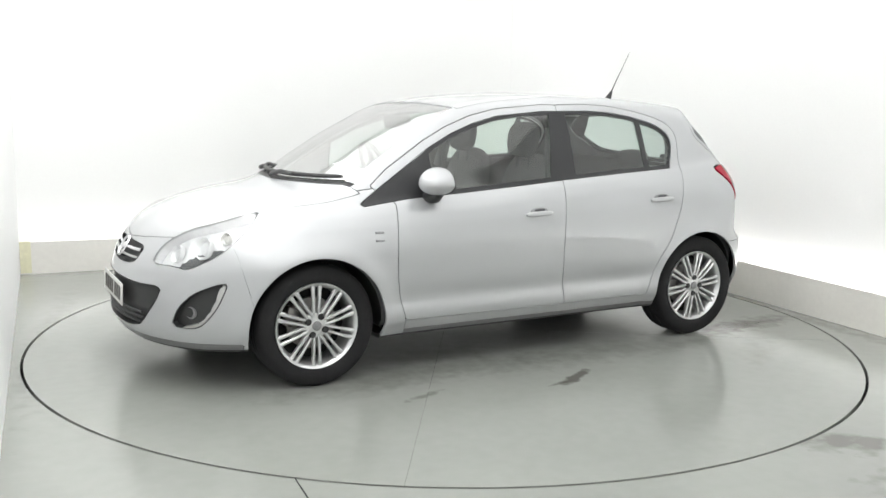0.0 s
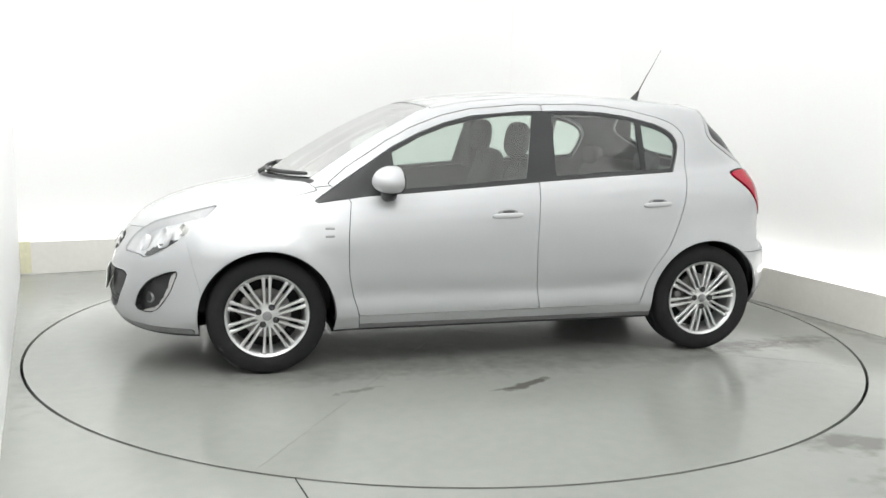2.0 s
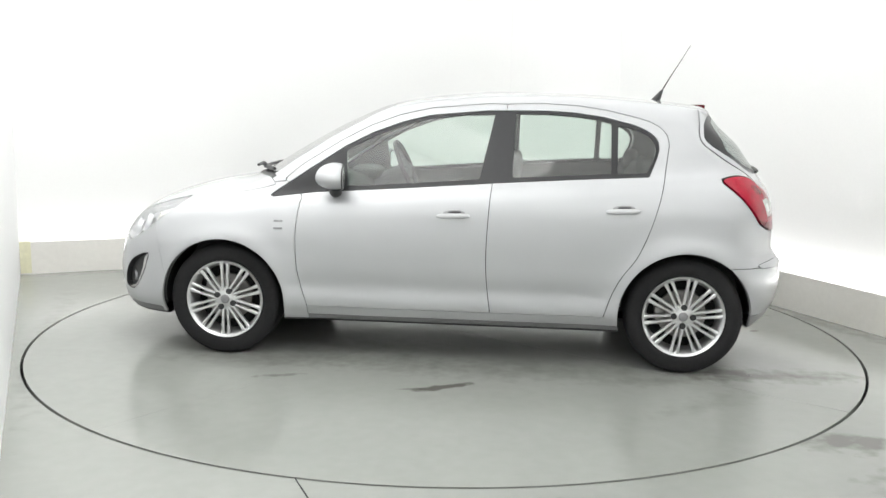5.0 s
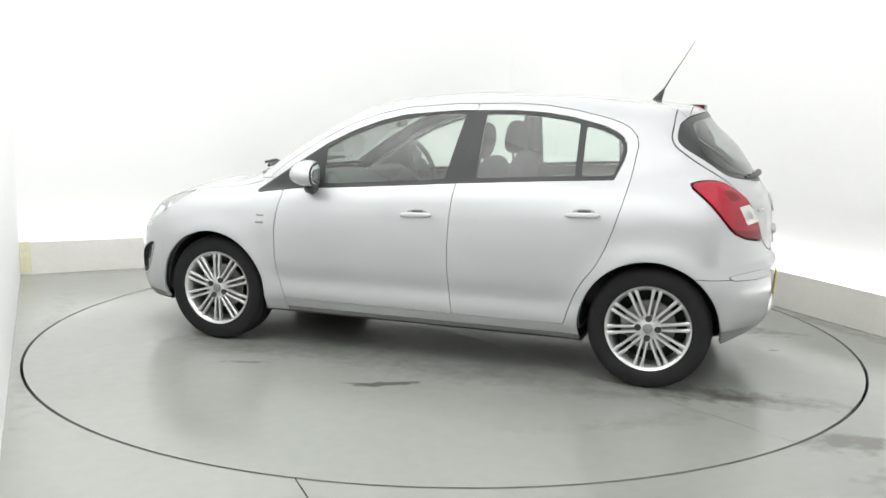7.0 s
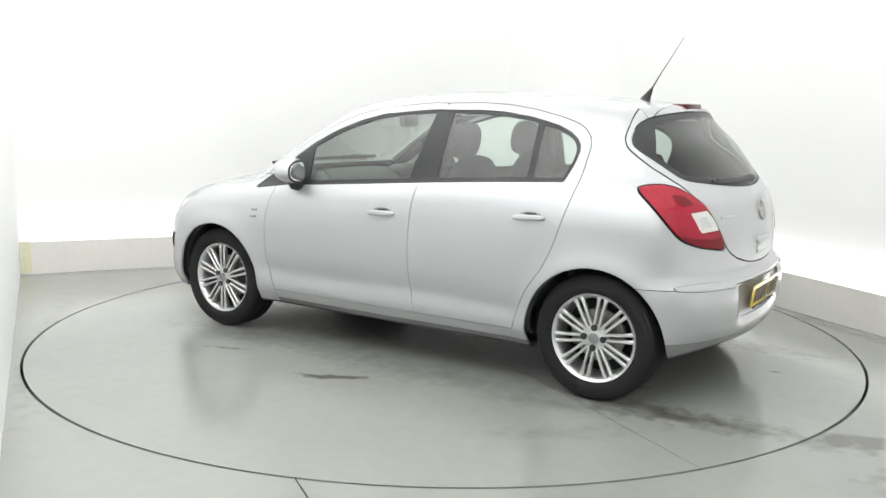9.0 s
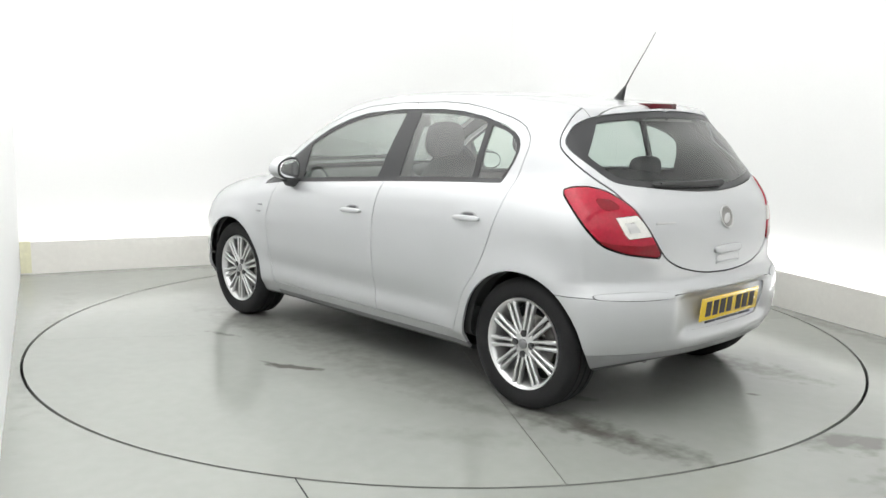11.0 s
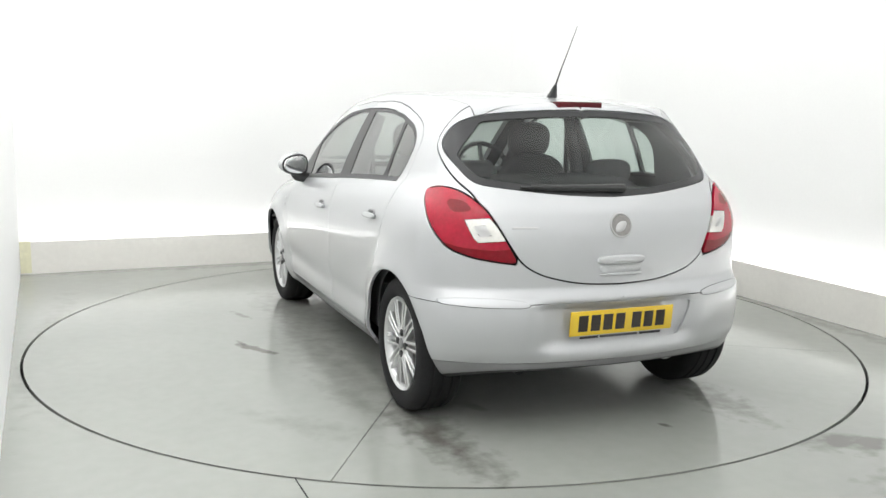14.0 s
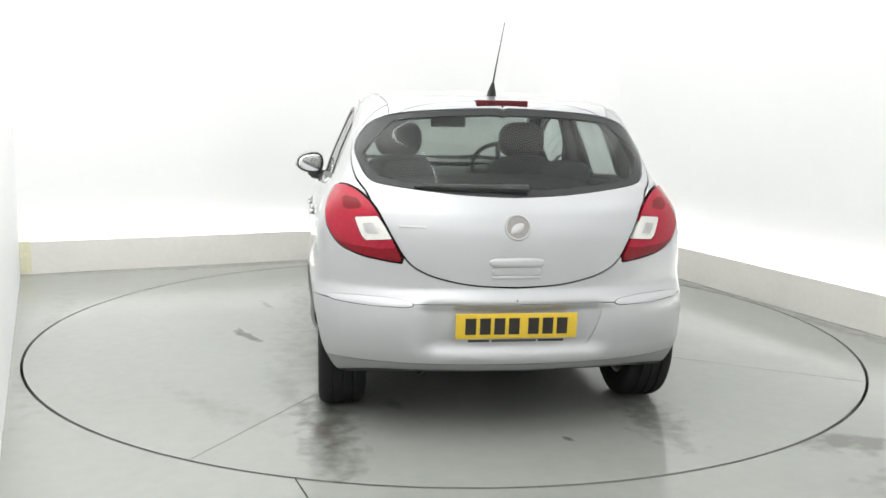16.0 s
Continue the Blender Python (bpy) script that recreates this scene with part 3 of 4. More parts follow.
def windscreen(P):
    x, y = P[:, 0], P[:, 1]
    xs = x + BOW(x) * y * y
    edge = y - (0.648 - 0.130 * (1.2 - x))
    return np.where(P[:, 2] > 0.8, np.maximum(np.maximum(xs - 1.205 + 0.2 * y * y, 0.385 - xs), edge), 1.0)


def bonnet(P):
    x, y, z = P.T
    xs = x + BOW(x) * y * y
    return np.where(z > 0.5, np.maximum(np.maximum(1.235 - 0.2 * y * y - xs, y - (0.675 - 0.16 * (x - 1.2))), 0.695 + 0.10 * y - z), 1.0)


def roof(P):
    x, y, z = P.T
    xs = x + BOW(x) * y * y
    return np.where(z > 1.1, np.maximum(np.maximum(xs - 0.370, -1.375 - x + 0.0 * y), y - (0.548 + 0.03 * x)), 1.0)


def arches(P):
    r = np.minimum(np.hypot(P[:, 0] - AXLE, P[:, 2] - HUB), np.hypot(P[:, 0] + AXLE, P[:, 2] - HUB)) - 0.352
    return np.where(P[:, 1] > 0.5, r, 1.0)


# ---- the car ----
DOORS, LAMPS = [], {}
car = tagged(new("car"), "silver five-door hatchback with ten-spoke alloy wheels, standing on the turntable", "car")
sheet = Sheet(*skin())
sheet.cut(arches, 0.0)
floor_piece = sheet.cut(lambda P: P[:, 2] - 0.222 - 0.072 * step(-1.42, -1.80, P[:, 0]), 0.0)
panel("underbody", floor_piece, BLACK, car, both=True, rim=0)
piece = sheet.cut(windscreen)
panel("windscreen", piece, WINDSCREEN, car, "clear green-tinted windscreen", both=True, sink=0.004)
trim = Sheet(*sheet.cut(side_view(WINDOWS, rounds=0)))
for pane in (FRONT_PANE, REAR_PANE, QUARTER_PANE):
    pair("side_window", trim.cut(side_view(pane, rounds=0), 0.001), GLASS, car, sink=0.006)
pair("window_frame", (trim.V, trim.T), GLOSS_BLACK, car, "black window surround and pillar trim", sink=0.003)
panel("scuttle", sheet.cut(lambda P: np.where(P[:, 2] > 0.8, np.maximum(np.abs(P[:, 0] + (BOW(P[:, 0]) + 0.2) * P[:, 1] ** 2 - 1.222) - 0.014, P[:, 1] - 0.66), 1.0), 0.002), BLACK, car, both=True, sink=0.004)
back = Sheet(*sheet.cut(rear_view(REAR_WINDOW)))
view = back.cut(lambda P: np.maximum(rear_view(REAR_WINDOW)(P) + 0.028, chart(P, -1.0, -1)[:, 0] - 0.8 * radians(54) + 0.25 * (P[:, 2] - 1.2)), 0.001)
panel("rear_window", view, REAR_GLASS, car, "dark-tinted rear window", both=True, sink=0.004)
panel("rear_window_border", (back.V, back.T), GLOSS_BLACK, car, both=True, sink=0.0035)
lamp = Sheet(*sheet.cut(rear_view(TAIL_LIGHT, 1), 0.009))
foot = lamp.cut(rear_view(FOOT_LENS, 0), 0.0)
dim = lamp.cut(rear_view(DIM_LAMP, 2), 0.0)
rev = lamp.cut(rear_view(REVERSE_LAMP, 0), 0.002)
rim_lens = Sheet(*rev)
core = rim_lens.cut(rear_view([(43.6, 0.905), (40.6, 0.909), (38.6, 0.866), (41.8, 0.862)], 0), 0.0)
for flip in (False, True):
    light = panel("tail_light", (lamp.V, lamp.T), RED, car, "red wrap-round tail light", flip=flip, sink=-0.006)
    panel("inner_lamp", dim, INNER_RED, light, "darker red inner lamp", flip=flip, sink=-0.0055)
    panel("foot_lens", foot, INNER_RED, light, "deep red lower lens band", flip=flip, sink=-0.0055)
    panel("lens_core", core, GREY_METAL, light, "grey inner square of the reversing lens", flip=flip, sink=-0.0045)
    panel("reversing_lamp", (rim_lens.V, rim_lens.T), WHITE_LENS, light, "clear white reversing lens", flip=flip, sink=-0.005)
head = sheet.cut(front_view(HEADLIGHT, 1))
for flip in (False, True):
    light = LAMPS[-1 if flip else 1] = panel("headlight", head, CLEAR, car, "clear swept-back headlight", flip=flip, sink=-0.002)
    panel("reflector", head, LAMP_SILVER, light, flip=flip, sink=0.05, rim=-0.045)
fog = sheet.cut(front_view(FOG_PANEL, 1))
low = sheet.cut(front_view(LOWER_GRILLE, 1))
top_grille = sheet.cut(front_view(UPPER_GRILLE, 1))
for flip in (False, True):
    recess = panel("fog_lamp_recess", fog, BLACK, car, "black fog lamp recess with a pale edge strip", flip=flip, sink=0.03, rim=-0.03)
    strip = Sheet(*fog)
    panel("edge_strip", strip.cut(front_view(FOG_STRIP, 1), 0.0), GREY_METAL, recess, "pale metallic strip", flip=flip, sink=0.004, rim=0.024)
panel("lower_grille", low, BLACK, car, "black lower grille", both=True, sink=0.03, rim=-0.03)
panel("upper_grille", top_grille, BLACK, car, "black upper grille", both=True, sink=0.03, rim=-0.03)
panel("bonnet", sheet.cut(bonnet, 0.0028), PAINT, car, both=True)
# lower edge of the silver bumper, its shade put into a grey piece
panel("front_shade_band", sheet.cut(lambda P: np.maximum(1.62 - P[:, 0], P[:, 2] - 0.252), 0.003), LIP_GREY, car, "lower edge of the front bumper, shade painted in grey", both=True)
panel("front_bumper", sheet.cut(lambda P: 1.60 + 0.25 * (P[:, 2] - 0.5) - P[:, 0], 0.0008), PAINT, car, both=True)
for flip in (False, True):
    if not flip:
        door_f = sheet.cut(side_view(FRONT_DOOR, rounds=0))
        door_r = sheet.cut(side_view(REAR_DOOR, rounds=0))
        wing = sheet.cut(side_view(FENDER, rounds=0))
        sill = sheet.cut(lambda P: np.where(np.abs(P[:, 0]) < 1.2, P[:, 2] - 0.247, 1.0), 0.003)
    DOORS.append(panel("front_door", door_f, PAINT, car, flip=flip))
    DOORS.append(panel("rear_door", door_r, PAINT, car, flip=flip))
    panel("front_wing", wing, PAINT, car, flip=flip)
    panel("sill_trim", sill, LIP_GREY, car, "dark grey sill strip", flip=flip)
panel("roof", sheet.cut(roof, 0.0035), PAINT, car, both=True)
panel("tailgate", sheet.cut(rear_view(TAILGATE), 0.007), PAINT, car, both=True)
panel("plate_recess", sheet.cut(rear_view(PLATE_BAY, 1), 0.0), PAINT, car, "silver recess round the rear number plate", both=True, sink=0.012, rim=-0.012)
pair("bumper_strip", sheet.cut(rear_view(BUMPER_STRIP, 1), 0.0022), PAINT, car, "body-coloured rubbing strip", sink=-0.004)
# foot of the rear bumper, greyed for the shade of its underside
panel("rear_shade_band", sheet.cut(lambda P: np.maximum(P[:, 0] + 1.50, P[:, 2] - 0.325), 0.003), SHADED_SILVER, car, "lower edge of the rear bumper, underside shade painted in", both=True)
panel("rear_bumper", sheet.cut(lambda P: np.maximum(P[:, 0] + 1.47, P[:, 2] - 0.583), 0.0035), PAINT, car, both=True)
panel("side_frame", (sheet.V, sheet.T), PAINT, car, both=True)


# black shell added behind the panels; it blocks light so the seams read dark
seam_shell = Sheet(*skin(-0.020, 110, 44, 140))
for shape, grow in ((arches, 0.0), (windscreen, 0.02), (side_view(WINDOWS, rounds=0), 0.012), (rear_view(REAR_WINDOW), 0.012), (front_view(HEADLIGHT, 1), 0.012),
                    (front_view(FOG_PANEL, 1), 0.012), (front_view(LOWER_GRILLE, 1), 0.012), (front_view(UPPER_GRILLE, 1), 0.012)):
    seam_shell.cut(lambda P: shape(P) - grow, 0.0)
panel("seam_backing", (seam_shell.V, seam_shell.T), DARK, car, both=True, rim=0)

# inner lining: the same form, 6 cm further in
lining = Sheet(*skin(-0.06, 90, 36, 110))
lining.cut(arches, 0.0)
lining.cut(lambda P: windscreen(P) - 0.03, 0.0)
lining.cut(lambda P: side_view(WINDOWS, rounds=0)(P) - 0.005, 0.0)
lining.cut(lambda P: rear_view(REAR_WINDOW)(P) - 0.01, 0.0)
sky = lining.cut(lambda P: 1.33 - P[:, 2], 0.0)
panel("headlining", sky, HEADLINING, car, both=True, rim=0)
panel("cabin_lining", (lining.V, lining.T), LINER, car, both=True, rim=0)


# ---- wheels ----
def wheel():
    """Built about its own axis, outer face towards +y."""
    rim = link("wheel", lathe_bm([(0.205, -0.17), (0.190, -0.165), (0.188, -0.05), (0.196, -0.012), (0.208, 0.004), (0.216, 0.008), (0.219, 0.0), (0.215, -0.012), (0.21, -0.17)], 80, closed=True), ALLOY)
    prof = [(0.200, -0.18), (0.235, -0.193), (0.275, -0.195), (0.298, -0.183), (0.308, -0.165)]
    for g in (-0.135, -0.09, -0.045):
        prof += [(0.310, g - 0.006), (0.303, g - 0.004), (0.303, g + 0.004), (0.310, g + 0.006)]
    prof += [(0.308, -0.012), (0.299, 0.006), (0.285, 0.014), (0.262, 0.018), (0.240, 0.016), (0.226, 0.010), (0.216, 0.0), (0.205, -0.02)]
    tyre = part("tyre", lathe_bm(prof, 96, closed=True), RUBBER, rim, "black rubber tyre")
    bm = bmesh.new()
    # one slim spoke, tapered outwards, proud in the middle
    rows = []
    for r, w, y0, y1 in ((0.045, 0.0080, -0.030, -0.004), (0.075, 0.0072, -0.028, -0.001), (0.13, 0.0070, -0.024, 0.001), (0.175, 0.0084, -0.022, 0.0), (0.198, 0.0105, -0.02, 0.0), (0.209, 0.0150, -0.02, -0.001)):
        rows.append([bm.verts.new((-w, y0, r)), bm.verts.new((-w, y1 - 0.004, r)), bm.verts.new((-w * 0.55, y1, r)), bm.verts.new((w * 0.55, y1, r)), bm.verts.new((w, y1 - 0.004, r)), bm.verts.new((w, y0, r))])
    for a, b in zip(rows, rows[1:]):
        for j in range(6):
            k = (j + 1) % 6
            bm.faces.new((a[j], a[k], b[k], b[j]))
    bmesh.ops.recalc_face_normals(bm, faces=bm.faces)
    first = part("spoke", bm, ALLOY, rim)
    for i in range(10):
        for side in (-1, 1):
            ob = first if i == 0 and side < 0 else new("spoke", first.data)
            ob.parent = rim
            ob.matrix_basis = pose(0, 0, 0, 0, 36 * i, 0) @ pose(side * 0.0105, 0, 0, 0, side * 2.0, 0)
    part("hub", lathe_bm([(0.0, -0.003), (0.026, -0.003), (0.032, -0.006), (0.058, -0.007), (0.064, -0.013), (0.066, -0.035), (0.0, -0.036)], 48), ALLOY, rim)
    part("centre_cap", lathe_bm([(0.0, 0.005), (0.018, 0.004), (0.024, 0.001), (0.025, -0.004)], 40), CAP_GREY, rim)
    nut = part("wheel_bolt", lathe_bm([(0.0, 0.001), (0.009, 0.001), (0.011, -0.001), (0.0165, 0.0005), (0.0165, -0.012)], 12), BLACK, rim)
    for i in range(4):
        ob = nut if i == 0 else new("wheel_bolt", nut.data)
        ob.parent = rim
        ob.matrix_basis = pose(0, 0, 0, 0, 45 + 18 + 90 * i, 0) @ pose(0, 0, 0.05)
    part("brake_disc", lathe_bm([(0.0, -0.07), (0.07, -0.07), (0.075, -0.08), (0.13, -0.08), (0.132, -0.1), (0.0, -0.1)], 48), STEEL, rim)
    bm = box_bm(-0.05, 0.05, -0.115, -0.06, 0.085, 0.145, 0.012, m=pose(0, 0, 0, 0, 70, 0))
    part("brake_caliper", bm, STEEL, rim)
    # near-black disc added in place of the shade between the spokes
    part("spoke_backing", lathe_bm([(0.0, -0.12), (0.187, -0.12), (0.187, -0.125), (0.0, -0.125)], 48), DARK, rim)
    return rim


first_wheel = wheel()
first_wheel.parent = car
for n, (x, left, spin) in enumerate(((AXLE, True, 0), (-AXLE, True, 25), (AXLE, False, 10), (-AXLE, False, 40))):
    m = pose(x, 0.806 if left else -0.806, HUB + 0.004, 0, 0, 0 if left else 180) @ pose(0, 0, 0, 0, spin, 0)
    if n == 0:
        first_wheel.matrix_basis = m
    else:
        copy_thing(first_wheel, m).parent = car
# arch liners: dark shells round the wheels
for x in (AXLE, -AXLE):
    for sgn in (1, -1):
        prof = [(0.362, 0.0), (0.366, -0.3), (0.0, -0.31)]
        bm = lathe_bm(prof, 48)
        low = [f for f in bm.faces if f.calc_center_median().z < -0.03]
        bmesh.ops.delete(bm, geom=low, context="FACES")
        ob = part("wheel_arch_liner", bm, BLACK, car)
        ob.matrix_basis = pose(x, sgn * (0.785 if x > 0 else 0.715), HUB, 0, 0, 0 if sgn > 0 else 180)


# ---- small parts of the car ----
def skin_pose(p, d, turn=0.0, proud=0.0):
    """A pose on the skin, z outwards, y upwards along it."""
    q = on_skin(p, d)
    n = Vector(grad(np.array([q]))[0])
    right = Vector((0, 0, 1)).cross(n).normalized()
    up = n.cross(right)
    m = Matrix((right, up, n)).transposed().to_4x4()
    return Matrix.Translation(q + n * proud) @ m @ pose(0, 0, 0, 0, 0, turn)


def handle(x, z, sgn, door):
    m = skin_pose((x, 0, z), (0, sgn, 0), 2 * sgn)
    # grey and dark patches on the door paint the shade of the hollow
    bowl = part("handle_recess", blob_bm((0.005, 0.013, -0.001), (0.058, 0.018, 0.006), 2.2, 32, 12, m=m), SHADED_SILVER, door, "silver handle recess, its shade painted grey")
    part("slot_shade", blob_bm((0.008, 0.017, 0.003), (0.036, 0.0075, 0.005), 2.4, 24, 10, m=m), GREY_TRIM, bowl, "dark patch painted for the shaded hollow behind the handle")
    bar = blob_bm((0, -0.004, 0.010), (0.088, 0.0145, 0.013), 3.0, 36, 12, m=m)
    part("door_handle", bar, PAINT, door, "silver pull handle")
    return bowl


for k, sgn in enumerate((1, -1)):
    handle(-0.02, 0.823, sgn, DOORS[2 * k])
    handle(-0.91, 0.870, sgn, DOORS[2 * k + 1])


def door_mirror(sgn):
    """Left one for sgn 1, its mirror image for -1."""
    shell = blob_bm((0, 0, 0), (0.108, 0.092, 0.088), 2.0, 40, 24)
    for v in shell.verts:
        k = (v.co.y + 0.090) / 0.180
        if v.co.z < 0:
            v.co.z *= 0.72
        v.co.z = v.co.z * (0.76 + 0.36 * (1 - k)) + 0.008
        v.co.x = v.co.x * (0.85 + 0.25 * (1 - k)) if v.co.x > 0 else max(v.co.x, -0.040)
        v.co.y *= sgn
    if sgn < 0:
        bmesh.ops.reverse_faces(shell, faces=shell.faces)
    m = pose(0.615, sgn * 0.872, 0.996, 0, 0, sgn * 8)
    bmesh.ops.transform(shell, matrix=m, verts=shell.verts)
    body = part("door_mirror", shell, PAINT, car, "silver door mirror on a black foot")
    ring = blob_bm((-0.040, 0, 0.010), (0.008, 0.087, 0.070), 2.6, 32, 12)
    face = blob_bm((-0.046, 0, 0.010), (0.005, 0.075, 0.057), 2.6, 32, 12)
    for b in (ring, face):
        for v in b.verts:
            k = (v.co.y + 0.090) / 0.180
            v.co.z = (v.co.z - 0.006) * (0.74 + 0.38 * (1 - k)) + 0.010
            v.co.y *= sgn
        bmesh.ops.transform(b, matrix=m, verts=b.verts)
        bmesh.ops.recalc_face_normals(b, faces=b.faces)
    part("mirror_rim", ring, BLACK, body)
    part("mirror_glass", face, MIRROR, body)
    foot = tube_bm([(0.63, sgn * 0.755, 0.925), (0.625, sgn * 0.80, 0.928), (0.618, sgn * 0.84, 0.938), (0.612, sgn * 0.865, 0.958)], [0.03, 0.034, 0.036, 0.03], 14)
    part("mirror_foot", foot, BLACK, body)


for sgn in (1, -1):
    door_mirror(sgn)

# aerial on the roof
base = part("aerial", tube_bm([(-1.145, 0, 1.438), (-1.160, 0, 1.462), (-1.176, 0, 1.492), (-1.186, 0, 1.510)], [0.027, 0.021, 0.012, 0.006], 14), BLACK, car, "thin black whip aerial on a rubber base")
part("whip", tube_bm([(-1.183, 0, 1.505), (-1.23, -0.005, 1.590), (-1.285, -0.011, 1.680), (-1.34, -0.017, 1.775)], [0.0042, 0.003, 0.002, 0.0012], 8), BLACK, base)

# high brake light in the spoiler lip
q = on_skin((-1.0, 0, 1.412), (-1, 0, 0))
part("high_brake_light", box_bm(q.x - 0.012, q.x + 0.07, -0.118, 0.118, 1.392, 1.428, 0.006), DARK_RED, car, "dark red high-level brake light")

# rear wiper along the foot of the rear window
wp = [on_skin((-1.0, y, 1.058 + 0.02 * (y + 0.05)), (-1, 0, 0)) + Vector((-0.012, 0, 0)) for y in (-0.06, 0.05, 0.16, 0.27, 0.38)]
arm = part("rear_wiper", tube_bm(wp, [0.020, 0.016, 0.013, 0.011, 0.009], 8), BLACK, car, "black rear wiper at rest")
wb = [on_skin((-1.0, y, 1.050 + 0.03 * abs(y)), (-1, 0, 0)) + Vector((-0.006, 0, 0.0)) for y in (-0.05, 0.1, 0.2, 0.3, 0.42)]
part("wiper_blade", tube_bm(wb, [0.010, 0.011, 0.012, 0.011, 0.008], 6), BLACK, arm)


def ring_bm(m, r0, r1, h, steps=40):
    bm = lathe_bm([(r0, 0), (r0 + (r1 - r0) * 0.3, h), (r1 - (r1 - r0) * 0.3, h), (r1, 0)], steps, axis="Z")
    bmesh.ops.transform(bm, matrix=m, verts=bm.verts)
    return bm


# round badge, plain shape within a ring
m = skin_pose((-1.0, -0.003, 0.903), (-1, 0, 0))
badge = part("tailgate_badge", ring_bm(m, 0.046, 0.056, 0.006), GREY_METAL, car, "round satin metal badge")
disc = lathe_bm([(0.0, 0.003), (0.047, 0.0025), (0.047, -0.004)], 40, axis="Z")
bmesh.ops.transform(disc, matrix=m, verts=disc.verts)
part("badge_disc", disc, STEEL, badge)
part("badge_shape", blob_bm((-0.004, -0.004, 0.003), (0.034, 0.020, 0.005), 1.7, 20, 10, m=m @ pose(0, 0, 0, 0, 0, 35)), GREY_METAL, badge)
m = skin_pose((-1.0, 0.435, 0.900), (-1, 0, 0))
part("name_badge", box_bm(-0.055, 0.055, -0.0045, 0.0045, -0.002, 0.003, 0.001, m=m), GREY_METAL, car, "small satin metal script bar")
m = skin_pose((-1.0, 0, 0.757), (-1, 0, 0))
grip = part("tailgate_handle", blob_bm((0, 0, 0.002), (0.118, 0.021, 0.016), 3.2, 40, 14, m=m), PAINT, car, "silver tailgate grip over a hollow")
m = skin_pose((-1.0, 0, 0.718), (-1, 0, 0))
part("grip_hollow", blob_bm((0, 0, -0.002), (0.105, 0.022, 0.006), 3.0, 40, 12, m=m), PAINT, grip)
part("grip_lip", blob_bm((0, -0.024, 0.0), (0.108, 0.007, 0.007), 3.0, 36, 10, m=m), PAINT, grip)


def number_plate(m, material, label):
    """A plate with plain bars for its characters, x to the reader's right."""
    plate = part("number_plate", box_bm(-0.26, 0.26, -0.0555, 0.0555, 0, 0.006, 0.0025, m=m), material, car, label)
    x = -0.219
    for i in range(7):
        part("character_bar", box_bm(x, x + 0.046, -0.036, 0.036, 0.0055, 0.0075, m=m), PLATE_BLACK, plate)
        x += 0.046 + (0.037 if i == 3 else 0.0155)
    return plate


rear_m = Matrix.Translation((-1.845, 0.0, 0.494)) @ pose(0, 0, 0, 90 + 6, 0, -90)
number_plate(rear_m, YELLOW, "yellow rear number plate with plain black bars")
for y0, y1 in ((-0.205, -0.115), (-0.105, 0.085), (0.095, 0.205)):
    dark = abs(y0 + y1) > 0.1
    part("plate_strip", box_bm(y0, y1, -0.070, -0.060, 0.0, 0.006, 0.002, m=rear_m), BLACK if dark else GREY_TRIM, car)
part("exhaust_tip", lathe_bm([(0.026, -0.09), (0.027, 0.05), (0.023, 0.05), (0.022, -0.09)], 24, closed=True), GREY_TRIM, car).matrix_basis = pose(-1.60, 0.39, 0.256, 0, 0, 90)

# nose: bars in the grilles, badge, front plate, lamps
for z, h, material, word in ((0.648, 0.009, CHROME, "chrome grille bar"), (0.612, 0.007, GREY_METAL, "")):
    pts = [on_skin((1.0, y, z + 0.10 * y * y), (1, 0, 0)) + Vector((-0.004, 0, 0)) for y in np.linspace(-0.27, 0.27, 13)]
    part("grille_bar", tube_bm(pts, h, 8), material, car, word)
m = skin_pose((1.0, 0, 0.643), (1, 0, 0), proud=0.004)
fb = part("front_badge", ring_bm(m, 0.046, 0.060, 0.008), CHROME, car, "round chrome badge")
part("badge_shape", blob_bm((0, 0, 0.003), (0.036, 0.020, 0.006), 1.7, 20, 10, m=m @ pose(0, 0, 0, 0, 0, 35)), CHROME, fb)
for z in (0.315, 0.342, 0.369):
    pts = [on_skin((1.0, y, z), (1, 0, 0)) + Vector((-0.016, 0, 0)) for y in np.linspace(-0.40, 0.40, 15)]
    part("grille_slat", tube_bm(pts, 0.006, 6), GREY_TRIM, car)
front_m = Matrix.Translation((2.079, 0.0, 0.432)) @ pose(0, 0, 0, 90 - 3, 0, 90)
number_plate(front_m, WHITE_PLATE, "white front number plate with plain black bars")
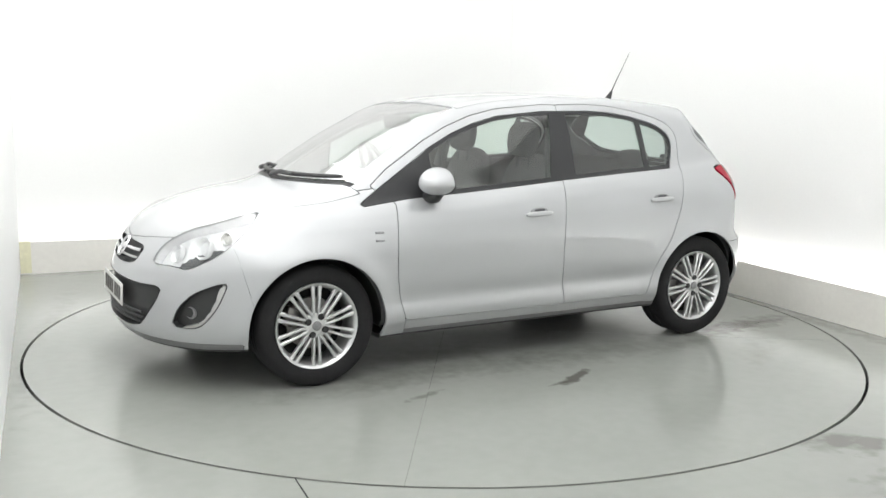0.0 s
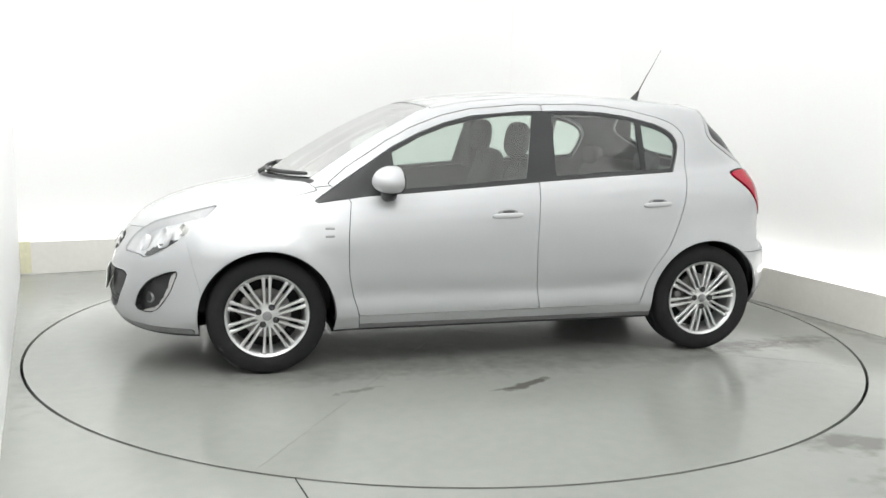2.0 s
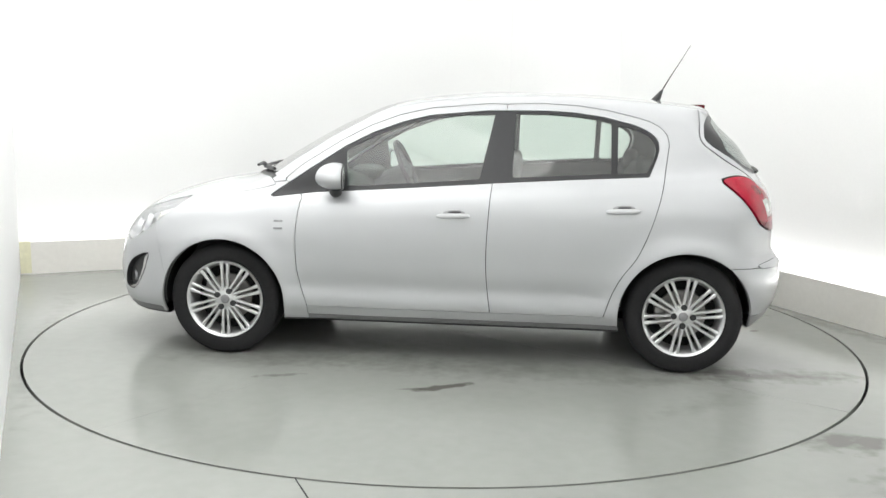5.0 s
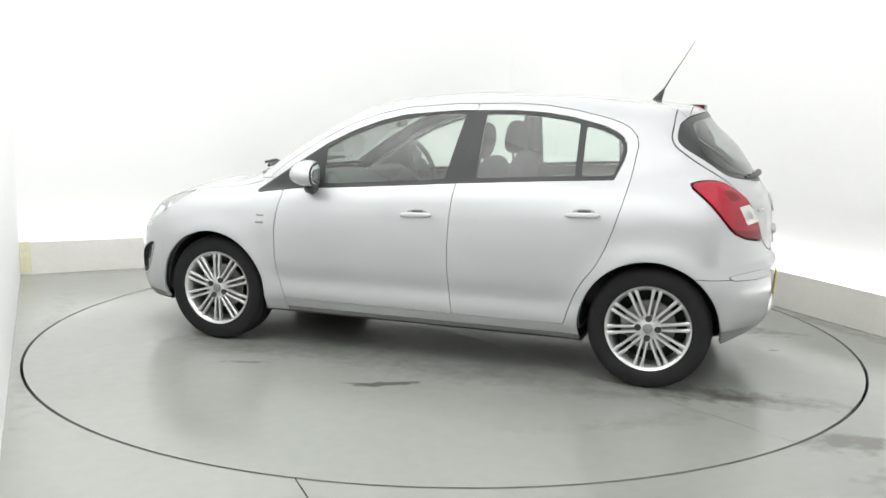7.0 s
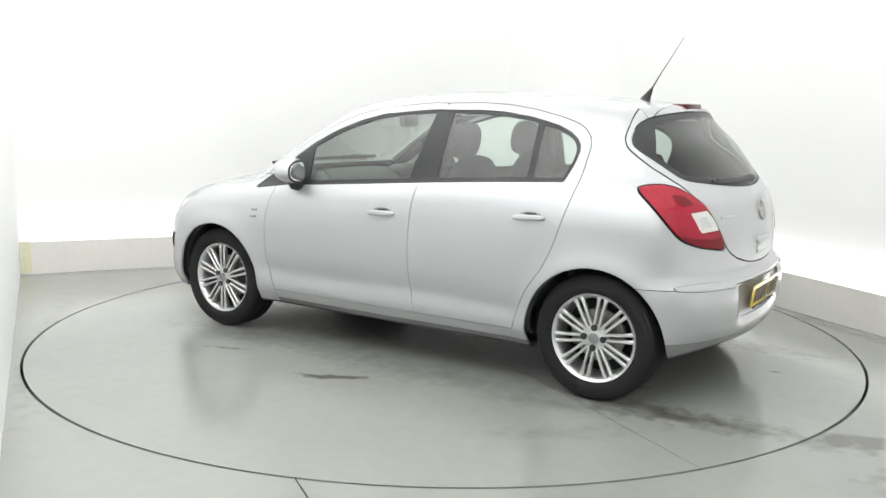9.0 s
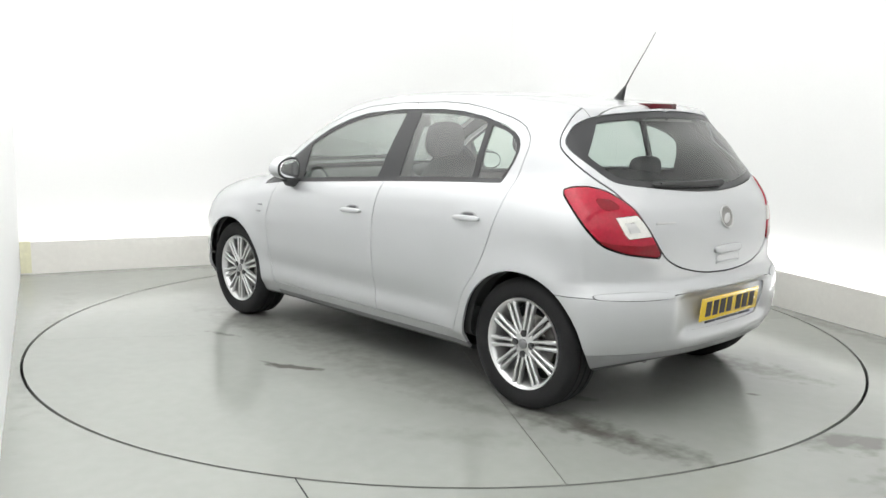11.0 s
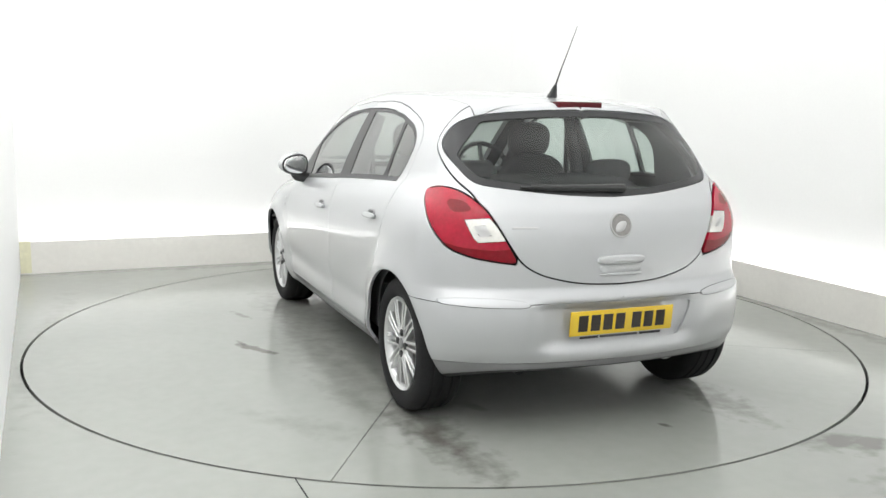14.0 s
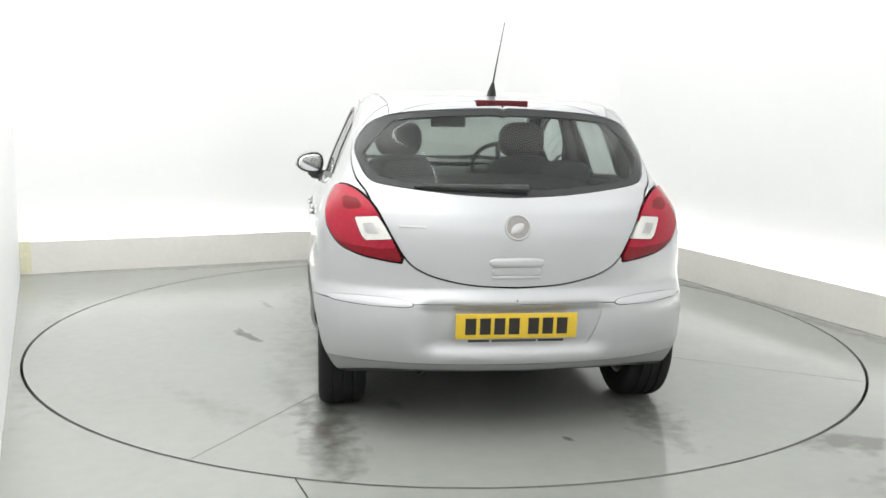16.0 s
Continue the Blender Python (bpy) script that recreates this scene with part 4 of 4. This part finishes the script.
for sgn in (1, -1):
    a = radians(37.6)
    q = on_skin((1.0, 0, 0.400), (math.cos(a), sgn * math.sin(a), 0))
    m = Matrix.Translation(q - Vector((0.034, sgn * 0.016, 0))) @ pose(0, 0, 0, 0, 0, sgn * 30)
    ring = lathe_bm([(0.0, 0.0), (0.022, 0.004), (0.028, 0.010), (0.031, 0.005), (0.031, -0.02)], 28, axis="Z")
    bmesh.ops.transform(ring, matrix=m @ pose(0, 0, 0, 0, 90, 0), verts=ring.verts)
    part("fog_lamp", ring, CAP_GREY, car, "small round fog lamp")
    for deg, z, r in ((31, 0.690, 0.045), (40, 0.725, 0.055), (46, 0.775, 0.030)):
        a = radians(deg)
        q = on_skin((1.0, 0, z), (math.cos(a), sgn * math.sin(a), 0))
        n = Vector(grad(np.array([q]))[0])
        m = (Matrix.Translation(q - n * 0.048) @ (n * 0.7 + Vector((0.6, 0, 0))).to_track_quat("Z", "Y").to_matrix().to_4x4())
        bowl = lathe_bm([(0.0, 0.014), (r * 0.5, 0.011), (r * 0.68, 0.0), (r * 0.72, 0.008), (r, 0.022), (r * 1.02, 0.018), (r * 0.9, -0.006)], 32, axis="Z")
        bmesh.ops.transform(bowl, matrix=m, verts=bowl.verts)
        part("lamp_bowl", bowl, WHITE_LENS if deg == 46 else LAMP_SILVER, LAMPS[sgn])
    for z in (0.765, 0.725):
        m = skin_pose((0.0 + 0.935, 0, z), (0, sgn, 0))
        part("wing_badge", box_bm(-0.024, 0.024, -0.006, 0.006, -0.002, 0.004, 0.002, m=m), CAP_GREY, car, "small badge bar")

# windscreen wipers at rest
for y0, y1 in ((-0.52, 0.02), (0.0, 0.58)):
    pts = []
    for y in np.linspace(y0, y1, 9):
        x = 1.19 - 0.50 * y * y
        p = on_skin((x, y, 0.5), (0, 0, 1))
        pts.append(p + Vector((0.004, 0, 0.014)))
    blade = part("windscreen_wiper", tube_bm(pts, [0.010, 0.011, 0.012, 0.013, 0.013, 0.012, 0.012, 0.011, 0.009], 8), BLACK, car, "black windscreen wiper at rest")
    y = y0 + 0.05
    p = on_skin((1.215 - 0.5 * y * y, y, 0.5), (0, 0, 1))
    part("wiper_arm", tube_bm([p + Vector((0.02, 0, 0.01)), p + Vector((0.0, 0.12, 0.038)), p + Vector((-0.01, 0.26, 0.034))], [0.015, 0.011, 0.008], 8), BLACK, blade)


# ---- cabin ----
def front_seat(y):
    back = pose(-0.16, y, 0.48, 0, -14, 0)
    seat = part("front_seat", blob_bm((0.10, y, 0.45), (0.27, 0.25, 0.11), 3.4), SEAT, car, "charcoal cloth front seat with a tall headrest")
    b = blob_bm((0, 0, 0.30), (0.075, 0.235, 0.36), 3.2, m=back)
    part("seat_back", b, SEAT, seat)
    h = blob_bm((0, 0, 0), (0.055, 0.135, 0.105), 2.7, m=pose(-0.235, y, 1.205, 0, -8, 0))
    part("headrest", h, SEAT, seat)
    part("headrest_post", tube_bm([(-0.235, y - 0.06, 1.02), (-0.235, y - 0.06, 1.14)], 0.007, 8), GREY_TRIM, seat)
    part("headrest_post", tube_bm([(-0.235, y + 0.06, 1.02), (-0.235, y + 0.06, 1.14)], 0.007, 8), GREY_TRIM, seat)


front_seat(0.36)
front_seat(-0.36)
bench = part("rear_seat", blob_bm((-0.78, 0, 0.45), (0.26, 0.62, 0.12), 4.0), SEAT, car, "charcoal cloth rear bench")
part("bench_back", blob_bm((0, 0, 0.28), (0.07, 0.62, 0.30), 4.0, m=pose(-1.00, 0, 0.50, 0, -10, 0)), SEAT, bench)
for y in (0.40, -0.40):
    part("bench_headrest", blob_bm((-1.06, y, 1.075), (0.045, 0.125, 0.065), 3.0), SEAT, bench)
part("parcel_shelf", box_bm(-1.56, -1.12, -0.56, 0.56, 0.985, 1.005, 0.006), LINER, car, "dark parcel shelf")
dash = part("dashboard", blob_bm((0.86, 0, 0.80), (0.26, 0.68, 0.17), 3.6, 40, 20), LINER, car, "dark grey dashboard")
part("instrument_hood", blob_bm((0.66, -0.36, 0.955), (0.10, 0.17, 0.045), 2.8), LINER, dash)
sm = pose(0.40, -0.36, 0.985, 0, -66, 0)
wheel_ring = []
for a in np.linspace(0, 2 * math.pi, 40, endpoint=False):
    wheel_ring.append(sm @ Vector((0.18 * math.cos(a), 0.18 * math.sin(a), 0)))
sw = part("steering_wheel", tube_bm(wheel_ring + wheel_ring[:1], 0.016, 10), BLACK, car, "black three-spoke steering wheel")
part("wheel_boss", blob_bm((0, 0, -0.01), (0.07, 0.08, 0.03), 2.6, m=sm), LINER, sw)
for a in (0, 90, 270):
    p = sm @ Vector((0.17 * math.cos(radians(a)), 0.17 * math.sin(radians(a)), 0))
    part("wheel_spoke", tube_bm([sm @ Vector((0, 0, -0.008)), p], [0.024, 0.014], 8), LINER, sw)
part("steering_column", tube_bm([sm @ Vector((0, 0, -0.02)), sm @ Vector((0, 0, -0.28))], 0.04, 12), LINER, sw)
part("rear_view_mirror", box_bm(-0.015, 0.015, -0.12, 0.12, -0.038, 0.038, 0.012, m=pose(0.42, -0.02, 1.296, 0, 8, 12)), GREY_TRIM, car, "black rear-view mirror")
for sgn in (1, -1):
    part("pillar_trim", tube_bm([(-0.245, sgn * 0.70, 0.98), (-0.268, sgn * 0.655, 1.16), (-0.29, sgn * 0.59, 1.34)], [0.045, 0.036, 0.03], 12), LINER, car)
    belt = tube_bm([(-0.22, sgn * 0.63, 1.28), (-0.24, sgn * 0.62, 1.0), (-0.24, sgn * 0.64, 0.6)], 0.018, 6)
    part("seat_belt", belt, GREY_TRIM, car)


def motions():
    spins = smooth_line([(t, a) for t, a in enumerate(TURNS)])
    rows_table, rows_car = [], []
    for k in range(33):
        t = k / 2
        m = pose(0, 0, 0, 0, 0, float(spins(t)))
        rows_table.append((t, m))
        rows_car.append((t, m @ pose(CAR_X, CAR_Y, 0)))
    walk(table, rows_table)
    walk(car, rows_car)


motions()
